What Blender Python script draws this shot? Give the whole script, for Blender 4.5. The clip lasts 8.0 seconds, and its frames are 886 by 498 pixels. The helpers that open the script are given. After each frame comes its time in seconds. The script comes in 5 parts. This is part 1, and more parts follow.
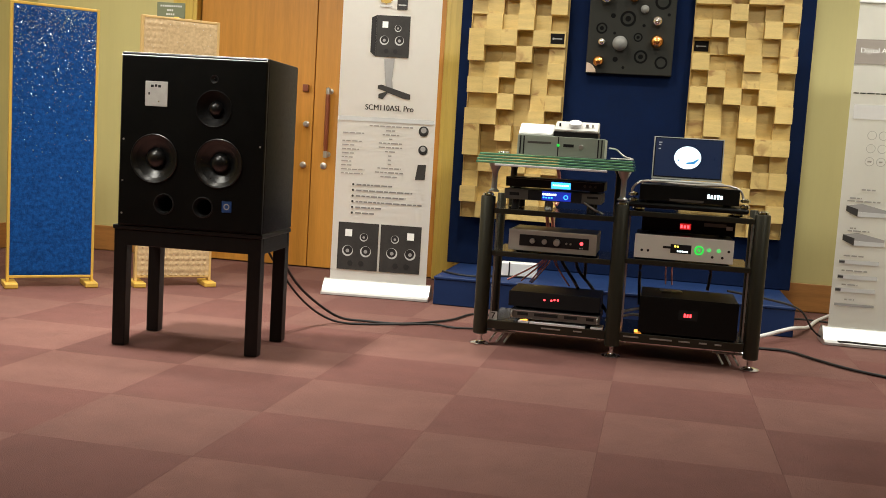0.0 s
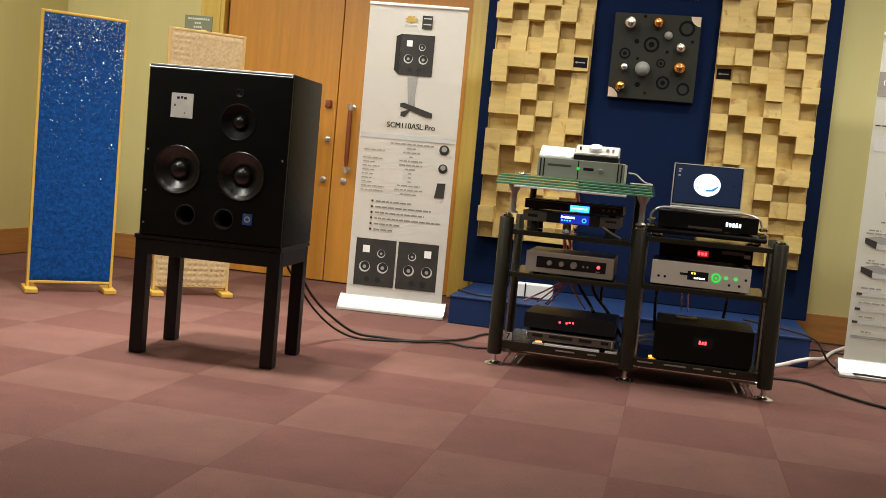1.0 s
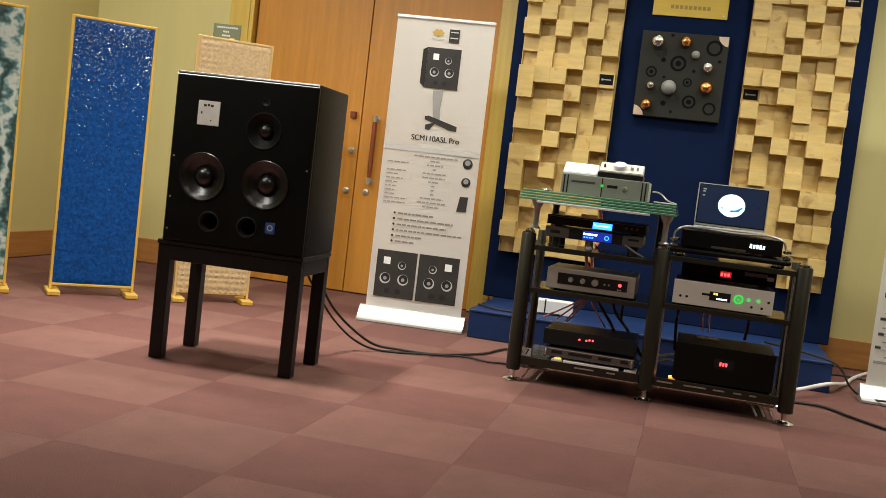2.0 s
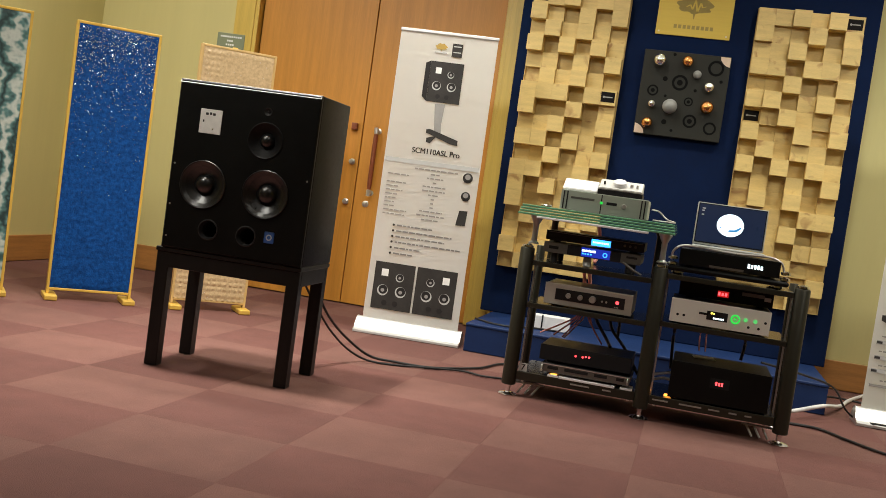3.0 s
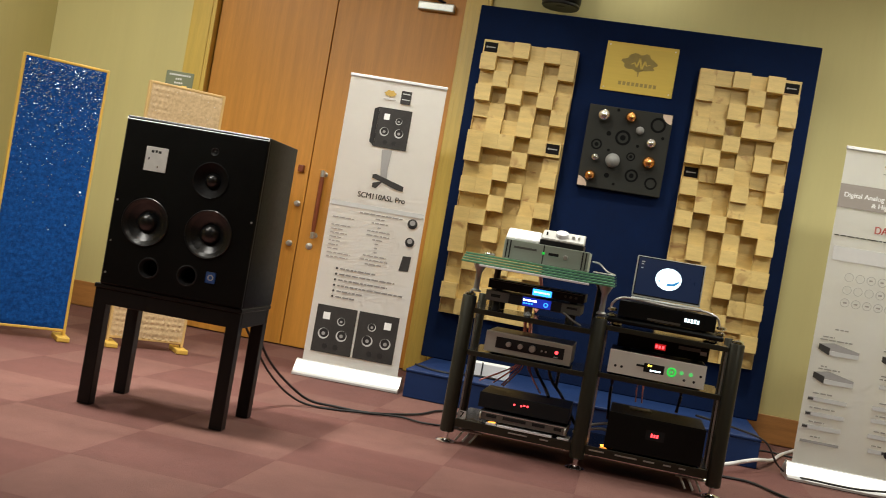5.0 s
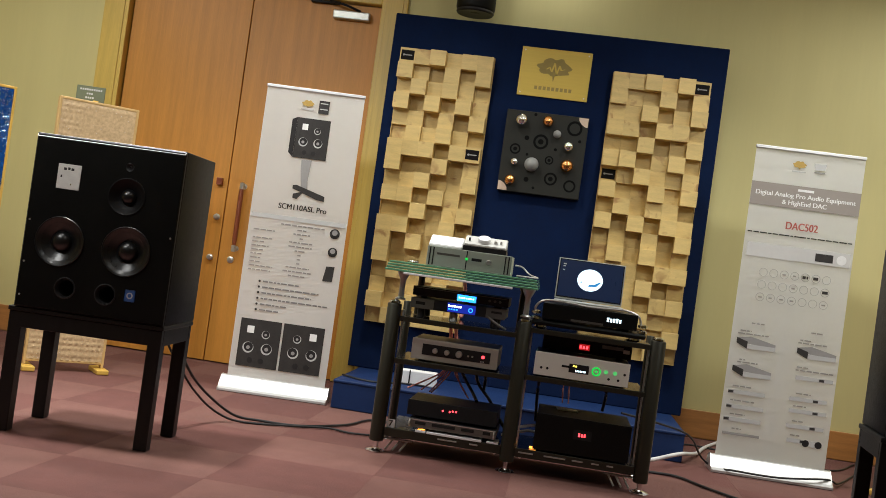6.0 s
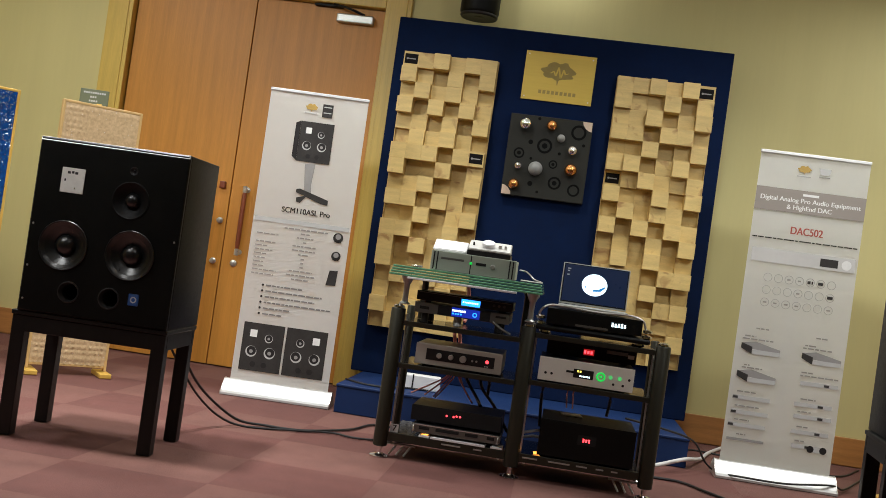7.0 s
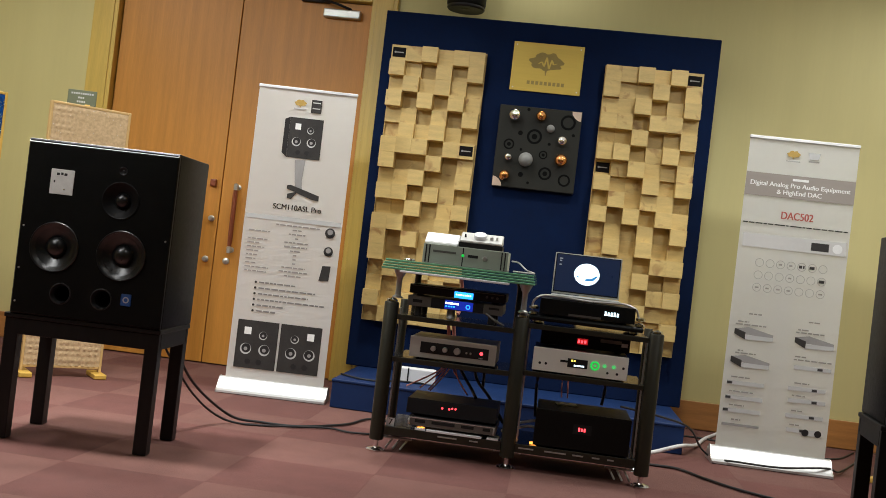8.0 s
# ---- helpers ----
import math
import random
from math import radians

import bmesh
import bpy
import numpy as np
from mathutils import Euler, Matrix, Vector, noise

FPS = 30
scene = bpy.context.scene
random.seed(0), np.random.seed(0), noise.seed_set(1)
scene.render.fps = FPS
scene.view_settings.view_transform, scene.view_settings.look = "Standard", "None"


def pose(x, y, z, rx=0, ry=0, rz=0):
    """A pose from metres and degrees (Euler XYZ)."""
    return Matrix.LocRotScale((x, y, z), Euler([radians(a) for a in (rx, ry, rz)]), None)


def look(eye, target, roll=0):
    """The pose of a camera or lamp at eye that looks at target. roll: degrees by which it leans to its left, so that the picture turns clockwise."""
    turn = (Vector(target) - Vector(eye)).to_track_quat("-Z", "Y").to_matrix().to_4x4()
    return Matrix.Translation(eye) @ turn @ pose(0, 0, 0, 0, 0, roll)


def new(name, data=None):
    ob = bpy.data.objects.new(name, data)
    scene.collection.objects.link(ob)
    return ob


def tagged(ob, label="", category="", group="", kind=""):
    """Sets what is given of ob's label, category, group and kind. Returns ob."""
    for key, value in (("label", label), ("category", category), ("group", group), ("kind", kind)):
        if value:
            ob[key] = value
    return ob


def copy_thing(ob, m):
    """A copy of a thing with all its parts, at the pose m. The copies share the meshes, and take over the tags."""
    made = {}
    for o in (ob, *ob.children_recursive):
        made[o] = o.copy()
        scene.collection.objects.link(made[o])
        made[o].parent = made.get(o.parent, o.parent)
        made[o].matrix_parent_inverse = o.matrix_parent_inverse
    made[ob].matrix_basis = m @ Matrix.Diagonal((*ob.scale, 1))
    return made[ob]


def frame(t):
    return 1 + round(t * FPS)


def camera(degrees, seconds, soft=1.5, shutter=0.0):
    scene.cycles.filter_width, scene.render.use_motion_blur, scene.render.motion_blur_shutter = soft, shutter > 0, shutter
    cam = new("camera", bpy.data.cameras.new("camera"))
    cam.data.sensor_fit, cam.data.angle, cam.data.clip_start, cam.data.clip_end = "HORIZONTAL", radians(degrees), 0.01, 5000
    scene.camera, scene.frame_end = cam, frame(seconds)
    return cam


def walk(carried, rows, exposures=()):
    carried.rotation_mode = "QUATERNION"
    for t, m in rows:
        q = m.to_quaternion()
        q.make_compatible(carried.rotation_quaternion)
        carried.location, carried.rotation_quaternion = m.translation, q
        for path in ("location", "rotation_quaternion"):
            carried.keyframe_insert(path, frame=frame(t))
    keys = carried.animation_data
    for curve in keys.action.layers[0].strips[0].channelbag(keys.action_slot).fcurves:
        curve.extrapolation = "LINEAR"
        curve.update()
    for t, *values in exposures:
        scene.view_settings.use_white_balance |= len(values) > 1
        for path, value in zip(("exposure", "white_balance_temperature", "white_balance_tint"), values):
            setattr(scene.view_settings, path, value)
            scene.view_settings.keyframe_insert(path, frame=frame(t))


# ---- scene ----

cam = camera(47.3, 8.0, soft=0.85, shutter=0.15)
# seconds, the eye, then the turns about x, y and z
ROWS = [
    (0, 0.023, 0.027, 0.922, 84.20, -3.48, 12.08),
    (0.5, 0.017, 0.014, 0.923, 84.63, -4.79, 12.42),
    (1, 0.017, 0.006, 0.928, 85.13, -5.27, 13.12),
    (1.5, 0.010, 0.012, 0.929, 85.51, -5.88, 13.63),
    (1.7, 0.009, 0.011, 0.929, 85.61, -6.18, 13.96),
    (2.8, 0.007, 0.007, 0.929, 86.28, -7.96, 14.54),
    (3, 0.007, 0.006, 0.929, 86.50, -8.00, 14.34),
    (3.5, -0.004, 0.017, 0.935, 86.70, -8.07, 14.17),
    (4, 0.004, 0.010, 0.933, 87.03, -8.26, 14.24),
    (4.5, -0.008, 0.002, 0.938, 87.30, -8.66, 14.34),
    (4.7, -0.000, -0.005, 0.938, 88.07, -9.89, 14.12),
    (4.8, 0.003, -0.009, 0.938, 88.41, -10.13, 13.44),
    (4.9, 0.007, -0.013, 0.937, 89.07, -10.01, 12.03),
    (5, 0.011, -0.016, 0.937, 89.52, -9.88, 11.15),
    (5.1, 0.013, -0.019, 0.938, 90.07, -9.54, 9.76),
    (5.2, 0.016, -0.023, 0.940, 90.43, -9.14, 8.47),
    (6.3, 0.006, -0.017, 0.945, 90.58, -7.88, 6.73),
    (6.5, -0.002, -0.012, 0.948, 90.66, -8.00, 6.86),
    (7, -0.003, -0.009, 0.947, 90.74, -8.03, 6.85),
    (7.5, -0.001, -0.003, 0.945, 90.76, -7.94, 6.91),
    (8, 0.007, -0.013, 0.948, 90.38, -6.70, 6.51),
]
walk(cam, [(row[0], pose(*row[1:])) for row in ROWS], exposures=((0, 0.47, 6650, 9), (1.5, 0.41, 6650, 9), (5.0, 0.32, 6550, 9), (6.4, 0.15, 6100, 11), (8, 0.15, 6100, 11)))

# ---- light: ceiling downlights over the stands, added frontal fill lamps, dim light in the back of the room ----
world = bpy.data.worlds.new("world")
scene.world = world
world.use_nodes = True
world.node_tree.nodes["Background"].inputs[0].default_value = (0.9, 0.85, 0.75, 1)
world.node_tree.nodes["Background"].inputs[1].default_value = 0.02


def unseen_lamp(x, y, watts, aim=(0, 0), size=0.22, spread=100, colour=(1.0, 0.98, 0.90), z=3.27):
    """A round lamp out of view under the ceiling at x, y that shines straight down, or towards a point aim further
    along x and y at 1.6 m height.
    """
    lamp = bpy.data.lights.new("unseen_lamp", "AREA")
    lamp.shape, lamp.size, lamp.energy, lamp.color, lamp.spread = "DISK", size, watts, colour, radians(spread)
    target = (x + aim[0], y + aim[1], 1.6)
    new("unseen_lamp", lamp).matrix_world = look((x, y, z), target) if any(aim) else pose(x, y, z)


for lx, ly, watts, wide in ((-3.7, 4.9, 30, 165), (-1.9, 4.6, 23, 125), (-1.0, 5.25, 15, 116), (0.65, 5.25, 15, 116), (1.7, 4.5, 17, 120), (2.4, 5.5, 25, 165), (-2.2, 3.92, 29, 84), (-2.3, 2.85, 4, 100), (-0.3, 6.64, 3, 170)):
    unseen_lamp(lx, ly, watts, spread=wide)
# added fill: three broad unseen lamps that brighten the banners, rack and far wall
for lx, ly, watts, tx in ((-3.2, 1.9, 24, 0.5), (-0.6, 2.1, 5, -0.3), (2.1, 2.0, 21, -0.2)):
    unseen_lamp(lx, ly, watts, (tx, 3.9), size=0.8, spread=84)


# ---- materials ----
def nodes_of(m):
    m.use_nodes = True
    return m.node_tree, m.node_tree.nodes["Principled BSDF"]


def material(name, colour, rough=0.5, metal=0.0, vary=0.12, scale=6.0, stretch=(1, 1, 1), bump=0.0, bump_scale=60.0, each=0.0, coat=0.0, gloss=0.5,
             second=None, detail=6.0, emit=None, power=0.0):
    """A principled surface whose colour wanders at two scales, with fine relief. each: spread of brightness from object to object."""
    m = bpy.data.materials.new(name)
    tree, bsdf = nodes_of(m)
    link, make = tree.links.new, tree.nodes.new
    coords = make("ShaderNodeTexCoord")
    mapping = make("ShaderNodeMapping")
    mapping.inputs["Scale"].default_value = stretch
    link(coords.outputs["Object"], mapping.inputs["Vector"])
    where = mapping.outputs["Vector"]
    info = make("ShaderNodeObjectInfo")
    if each:
        shift = make("ShaderNodeVectorMath")
        shift.operation = "ADD"
        far = make("ShaderNodeVectorMath")
        far.operation = "SCALE"
        far.inputs[0].default_value = (37, 53, 71)
        link(info.outputs["Random"], far.inputs["Scale"])
        link(where, shift.inputs[0])
        link(far.outputs[0], shift.inputs[1])
        where = shift.outputs[0]
    large = make("ShaderNodeTexNoise")
    large.inputs["Scale"].default_value, large.inputs["Detail"].default_value = scale, detail
    fine = make("ShaderNodeTexNoise")
    fine.inputs["Scale"].default_value, fine.inputs["Detail"].default_value = scale * 9, 3
    link(where, large.inputs["Vector"])
    link(where, fine.inputs["Vector"])
    both = make("ShaderNodeMix")
    both.data_type = "FLOAT"
    both.inputs[0].default_value = 0.35
    link(large.outputs["Fac"], both.inputs[2])
    link(fine.outputs["Fac"], both.inputs[3])
    ramp = make("ShaderNodeValToRGB")
    dark = tuple(c * (1 - vary) for c in colour)
    light = second or tuple(min(c * (1 + vary), 0.95) for c in colour)
    ramp.color_ramp.elements[0].position, ramp.color_ramp.elements[1].position = 0.3, 0.7
    ramp.color_ramp.elements[0].color, ramp.color_ramp.elements[1].color = (*dark, 1), (*light, 1)
    link(both.outputs[0], ramp.inputs["Fac"])
    out = ramp.outputs["Color"]
    if each:
        level = make("ShaderNodeMapRange")
        level.inputs["To Min"].default_value, level.inputs["To Max"].default_value = 1 - each, 1 + each
        link(info.outputs["Random"], level.inputs["Value"])
        hue = make("ShaderNodeHueSaturation")
        link(level.outputs[0], hue.inputs["Value"])
        link(out, hue.inputs["Color"])
        out = hue.outputs[0]
    link(out, bsdf.inputs["Base Color"])
    bsdf.inputs["Metallic"].default_value = metal
    rough_map = make("ShaderNodeMapRange")
    rough_map.inputs["To Min"].default_value, rough_map.inputs["To Max"].default_value = max(rough - 0.07, 0.02), min(rough + 0.07, 1)
    link(fine.outputs["Fac"], rough_map.inputs["Value"])
    link(rough_map.outputs[0], bsdf.inputs["Roughness"])
    bsdf.inputs["Coat Weight"].default_value = coat
    bsdf.inputs["Specular IOR Level"].default_value = gloss
    if bump:
        grain = make("ShaderNodeTexNoise")
        grain.inputs["Scale"].default_value, grain.inputs["Detail"].default_value = bump_scale, 4
        link(where, grain.inputs["Vector"])
        relief = make("ShaderNodeBump")
        relief.inputs["Strength"].default_value, relief.inputs["Distance"].default_value = bump, 0.004
        link(grain.outputs["Fac"], relief.inputs["Height"])
        link(relief.outputs["Normal"], bsdf.inputs["Normal"])
    if emit:
        bsdf.inputs["Emission Color"].default_value, bsdf.inputs["Emission Strength"].default_value = (*emit, 1), power
    return m


def glow(name, colour, power):
    return material(name, tuple(c * 0.2 for c in colour), 0.3, vary=0.02, emit=colour, power=power)


WALL = material("wall_paint", (0.60, 0.535, 0.24), 0.65, vary=0.03, scale=1.4, stretch=(6, 6, 0.4), bump=0.12, bump_scale=140)
CEILING = material("ceiling_paint", (0.75, 0.73, 0.66), 0.8, vary=0.03, scale=2)
SKIRT = material("skirting_wood", (0.42, 0.19, 0.055), 0.4, vary=0.2, scale=3, stretch=(1, 1, 14))
DOOR = material("door_veneer", (0.54, 0.240, 0.040), 0.42, gloss=0.35, vary=0.17, scale=2.2, stretch=(11, 4, 0.5), bump=0.05, bump_scale=80, each=0.03)
FRAME = material("door_surround", (0.60, 0.42, 0.09), 0.38, vary=0.14, scale=2.5, stretch=(9, 9, 0.5))
HANDLE_WOOD = material("dark_red_wood", (0.20, 0.05, 0.02), 0.35, vary=0.2, scale=8)
CARPET_LIGHT = material("carpet_light", (0.158, 0.069, 0.055), 0.95, vary=0.14, scale=7, bump=0.9, bump_scale=380, each=0.05)
CARPET_DARK = material("carpet_dark", (0.131, 0.049, 0.040), 0.95, vary=0.14, scale=7, bump=0.9, bump_scale=380, each=0.07)
UNDERLAY = material("underlay", (0.16, 0.07, 0.07), 0.95)
BLACK = material("black_lacquer", (0.0056, 0.0058, 0.0054), 0.42, vary=0.3, scale=5, bump=0.10, bump_scale=500, gloss=0.16)
BLACK_WOOD = material("black_stained_wood", (0.0085, 0.0080, 0.0080), 0.45, gloss=0.3, vary=0.3, scale=4, stretch=(8, 8, 1), bump=0.08, bump_scale=90)
BLACK_MATT = material("black_matt", (0.008, 0.008, 0.009), 0.6, vary=0.25, scale=9, gloss=0.3)
RUBBER = material("black_rubber", (0.013, 0.013, 0.014), 0.5, vary=0.2, scale=12)
SURROUND = material("woofer_surround", (0.007, 0.0075, 0.008), 0.32, vary=0.15, scale=15, gloss=0.8)
CONE = material("woofer_cone", (0.005, 0.006, 0.0065), 0.30, vary=0.2, scale=20, gloss=0.75)
DOME = material("woofer_dome", (0.006, 0.0065, 0.007), 0.30, vary=0.2, scale=20, gloss=0.8)
EDGE_HIGHLIGHT = material("pale_edge_highlight", (0.80, 0.79, 0.75), 0.35, vary=0.05, scale=5)
MID_DARK = material("midrange_dark", (0.004, 0.004, 0.0045), 0.5, vary=0.2, scale=14, gloss=0.25)
VOID = material("port_dark", (0.003, 0.003, 0.003), 0.8)
SILVER_PLATE = material("silver_plate", (0.80, 0.80, 0.76), 0.45, vary=0.08, scale=30)
INK = material("black_ink", (0.03, 0.03, 0.03), 0.6)
BLUE_BADGE = material("blue_badge", (0.03, 0.10, 0.33), 0.4)
BLUE_FABRIC = material("navy_fabric", (0.0020, 0.0095, 0.042), 0.9, gloss=0.15, vary=0.2, scale=5, bump=0.5, bump_scale=420)
PLINTH_BLUE = material("navy_painted_plinth", (0.007, 0.026, 0.10), 0.55, gloss=0.3, vary=0.15, scale=4, bump=0.1, bump_scale=300)
PINE = material("pine_block", (0.600, 0.437, 0.162), 0.5, vary=0.16, scale=3, stretch=(2, 5, 12), bump=0.06, bump_scale=120, each=0.06)
PINE_BACK = material("pine_backing", (0.46, 0.27, 0.09), 0.6, vary=0.15, scale=3, stretch=(2, 5, 10))
GOLD_PLATE = material("brushed_brass_sheet", (0.56, 0.40, 0.065), 0.42, metal=0.25, vary=0.05, scale=2, stretch=(1, 1, 30))
EMBLEM = material("emblem_print", (0.28, 0.21, 0.05), 0.6)
SLATE = material("dark_grey_plate", (0.018, 0.018, 0.014), 0.6, gloss=0.25, vary=0.15, scale=7, bump=0.08, bump_scale=200)
SLATE_HOLE = material("plate_recess", (0.003, 0.003, 0.003), 0.7, gloss=0.1)
CHROME = material("chrome", (0.88, 0.88, 0.89), 0.14, metal=1.0, vary=0.04, scale=10)
COPPER = material("polished_copper", (0.92, 0.45, 0.15), 0.18, metal=1.0, vary=0.05, scale=10)
GREY_BALL = material("grey_ball", (0.24, 0.245, 0.23), 0.45, vary=0.08, scale=25)
CORNER = material("plate_corner_beige", (0.62, 0.48, 0.36), 0.5)
PAPER = material("banner_vinyl", (0.87, 0.875, 0.85), 0.6, gloss=0.25, vary=0.02, scale=2, bump=0.03, bump_scale=9)
ALU = material("brushed_aluminium", (0.60, 0.60, 0.59), 0.45, metal=0.35, vary=0.05, scale=3, stretch=(1, 12, 12))
PRINT_PALE = material("print_pale_grey", (0.56, 0.55, 0.53), 0.5, vary=0.05, gloss=0.2)
TAG_BLACK = material("tag_black", (0.006, 0.005, 0.005), 0.6, gloss=0.1)
PRINT_GREY = material("print_grey", (0.50, 0.50, 0.49), 0.5, vary=0.05, gloss=0.2)
PRINT_MID = material("print_mid_grey", (0.30, 0.29, 0.28), 0.5, vary=0.1, gloss=0.2)
PRINT_DARK = material("print_dark", (0.038, 0.035, 0.033), 0.5, vary=0.25, scale=9, gloss=0.2)
PRINT_SOFT = material("print_soft_black", (0.21, 0.205, 0.20), 0.5, gloss=0.2)
ICON_GREY = material("print_icon_grey", (0.50, 0.50, 0.49), 0.5, gloss=0.2)
PRINT_BLACK = material("print_black", (0.022, 0.02, 0.02), 0.5, gloss=0.2)
PRINT_TAUPE = material("print_taupe", (0.30, 0.265, 0.235), 0.5, vary=0.04, gloss=0.2)
PRINT_RED = material("print_red", (0.42, 0.10, 0.085), 0.5, gloss=0.2)
PRINT_WHITE = material("print_white", (0.80, 0.80, 0.78), 0.5, gloss=0.2)
PRINT_GOLD = material("print_gold", (0.45, 0.30, 0.08), 0.5, gloss=0.2)
RACK_METAL = material("olive_grey_metal", (0.040, 0.038, 0.027), 0.42, metal=0.6, vary=0.12, scale=6, stretch=(8, 8, 1))
SHELF = material("shelf_black", (0.016, 0.015, 0.015), 0.16, vary=0.25, scale=7)
STEEL = material("satin_steel", (0.62, 0.61, 0.58), 0.3, metal=0.75, vary=0.08, scale=20)
BOX_SILVER = material("silver_casing", (0.46, 0.47, 0.44), 0.36, metal=0.75, vary=0.05, scale=6, stretch=(1, 9, 9))
PHONO_CASE = material("pale_green_grey_casing", (0.37, 0.41, 0.34), 0.42, metal=0.15, vary=0.05, scale=6, stretch=(1, 9, 9))
AMP_CASE = material("champagne_silver_casing", (0.44, 0.41, 0.36), 0.40, metal=0.3, vary=0.06, scale=6, stretch=(1, 9, 9))
VOLUME_CASE = material("pale_silver_casing", (0.60, 0.60, 0.57), 0.38, metal=0.3, vary=0.05, scale=6)
BOX_DARK = material("dark_casing", (0.011, 0.011, 0.012), 0.42, vary=0.2, scale=8, metal=0.2)
BOX_GREY = material("grey_casing", (0.15, 0.145, 0.13), 0.4, metal=0.6, vary=0.12, scale=8)
FACE_LIGHT = material("pale_faceplate", (0.82, 0.82, 0.75), 0.4, metal=0.15, vary=0.03, scale=8)
WHITE_PLASTIC = material("white_plastic", (0.80, 0.80, 0.80), 0.4, vary=0.03)
PINK_WIRE = material("pink_cable", (0.95, 0.36, 0.30), 0.5)
CABLE = material("black_cable", (0.014, 0.014, 0.015), 0.5)
WHITE_CABLE = material("white_cable", (0.66, 0.66, 0.66), 0.45)
GOLD_WOOD = material("gilded_wood", (0.66, 0.42, 0.08), 0.4, metal=0.15, vary=0.15, scale=6, stretch=(5, 5, 1))
CREAM_RIM = material("cream_gilt_wood", (0.60, 0.40, 0.16), 0.45, metal=0.1, vary=0.15, scale=6, stretch=(5, 5, 1))
GREEN_SIGN = material("sign_olive", (0.11, 0.125, 0.065), 0.55, vary=0.08)
AMBER = glow("amber_lamp", (1.0, 0.35, 0.05), 2.5)
RED_LAMP = glow("red_lamp", (1.0, 0.05, 0.06), 3.0)
GREEN_LAMP = glow("green_lamp", (0.03, 0.8, 0.09), 0.75)
GREEN_DIM = glow("green_lamp_dim", (0.10, 0.55, 0.14), 0.8)
BLUE_LAMP = glow("blue_display", (0.03, 0.26, 1.0), 2.6)
BLUE_BACK = glow("blue_display_back", (0.015, 0.035, 0.45), 0.7)
WHITE_LAMP = glow("white_display", (0.75, 0.95, 1.0), 2.5)
SCREEN = glow("screen_dark_blue", (0.007, 0.018, 0.055), 0.5)
SCREEN_WHITE = glow("screen_white", (0.75, 0.93, 1.0), 1.5)
SCREEN_BLUE = glow("screen_blue", (0.03, 0.22, 0.50), 0.9)


def glass_material(name, colour, rough=0.02):
    m = bpy.data.materials.new(name)
    _, bsdf = nodes_of(m)
    bsdf.inputs["Base Color"].default_value = (*colour, 1)
    bsdf.inputs["Transmission Weight"].default_value, bsdf.inputs["Roughness"].default_value, bsdf.inputs["IOR"].default_value = 1.0, rough, 1.5
    return m


GLASS = glass_material("green_glass", (0.62, 0.86, 0.74))
GLASS_EDGE = material("green_glass_edge", (0.15, 0.37, 0.21), 0.15, vary=0.3, scale=14, coat=0.6)


def tufted(name, low, high, scale, sparkle, relief=1.0, rough=0.55):
    """Shaggy, glinting panel filling: clumps of colour, deep relief and scattered bright flakes."""
    m = material(name, low, rough, vary=0.35, scale=scale, second=high, bump=relief, bump_scale=scale * 2.2)
    tree, bsdf = m.node_tree, m.node_tree.nodes["Principled BSDF"]
    coords = tree.nodes.new("ShaderNodeTexCoord")
    flakes = tree.nodes.new("ShaderNodeTexVoronoi")
    flakes.inputs["Scale"].default_value = 95
    tree.links.new(coords.outputs["Object"], flakes.inputs["Vector"])
    cut = tree.nodes.new("ShaderNodeMapRange")
    cut.inputs["From Min"].default_value, cut.inputs["From Max"].default_value = 0.22, 0.12
    tree.links.new(flakes.outputs["Distance"], cut.inputs["Value"])
    pick = tree.nodes.new("ShaderNodeSeparateColor")
    tree.links.new(flakes.outputs["Color"], pick.inputs[0])
    few = tree.nodes.new("ShaderNodeMath")
    few.operation = "GREATER_THAN"
    few.inputs[1].default_value = 1 - sparkle
    tree.links.new(pick.outputs[0], few.inputs[0])
    both = tree.nodes.new("ShaderNodeMath")
    both.operation = "MULTIPLY"
    tree.links.new(cut.outputs[0], both.inputs[0])
    tree.links.new(few.outputs[0], both.inputs[1])
    tree.links.new(both.outputs[0], bsdf.inputs["Metallic"])
    mix = tree.nodes.new("ShaderNodeMix")
    mix.data_type = "RGBA"
    old = bsdf.inputs["Base Color"].links[0].from_socket
    tree.links.new(both.outputs[0], mix.inputs[0])
    tree.links.new(old, mix.inputs[6])
    mix.inputs[7].default_value = (0.85, 0.9, 0.95, 1)
    tree.links.new(mix.outputs[2], bsdf.inputs["Base Color"])
    return m


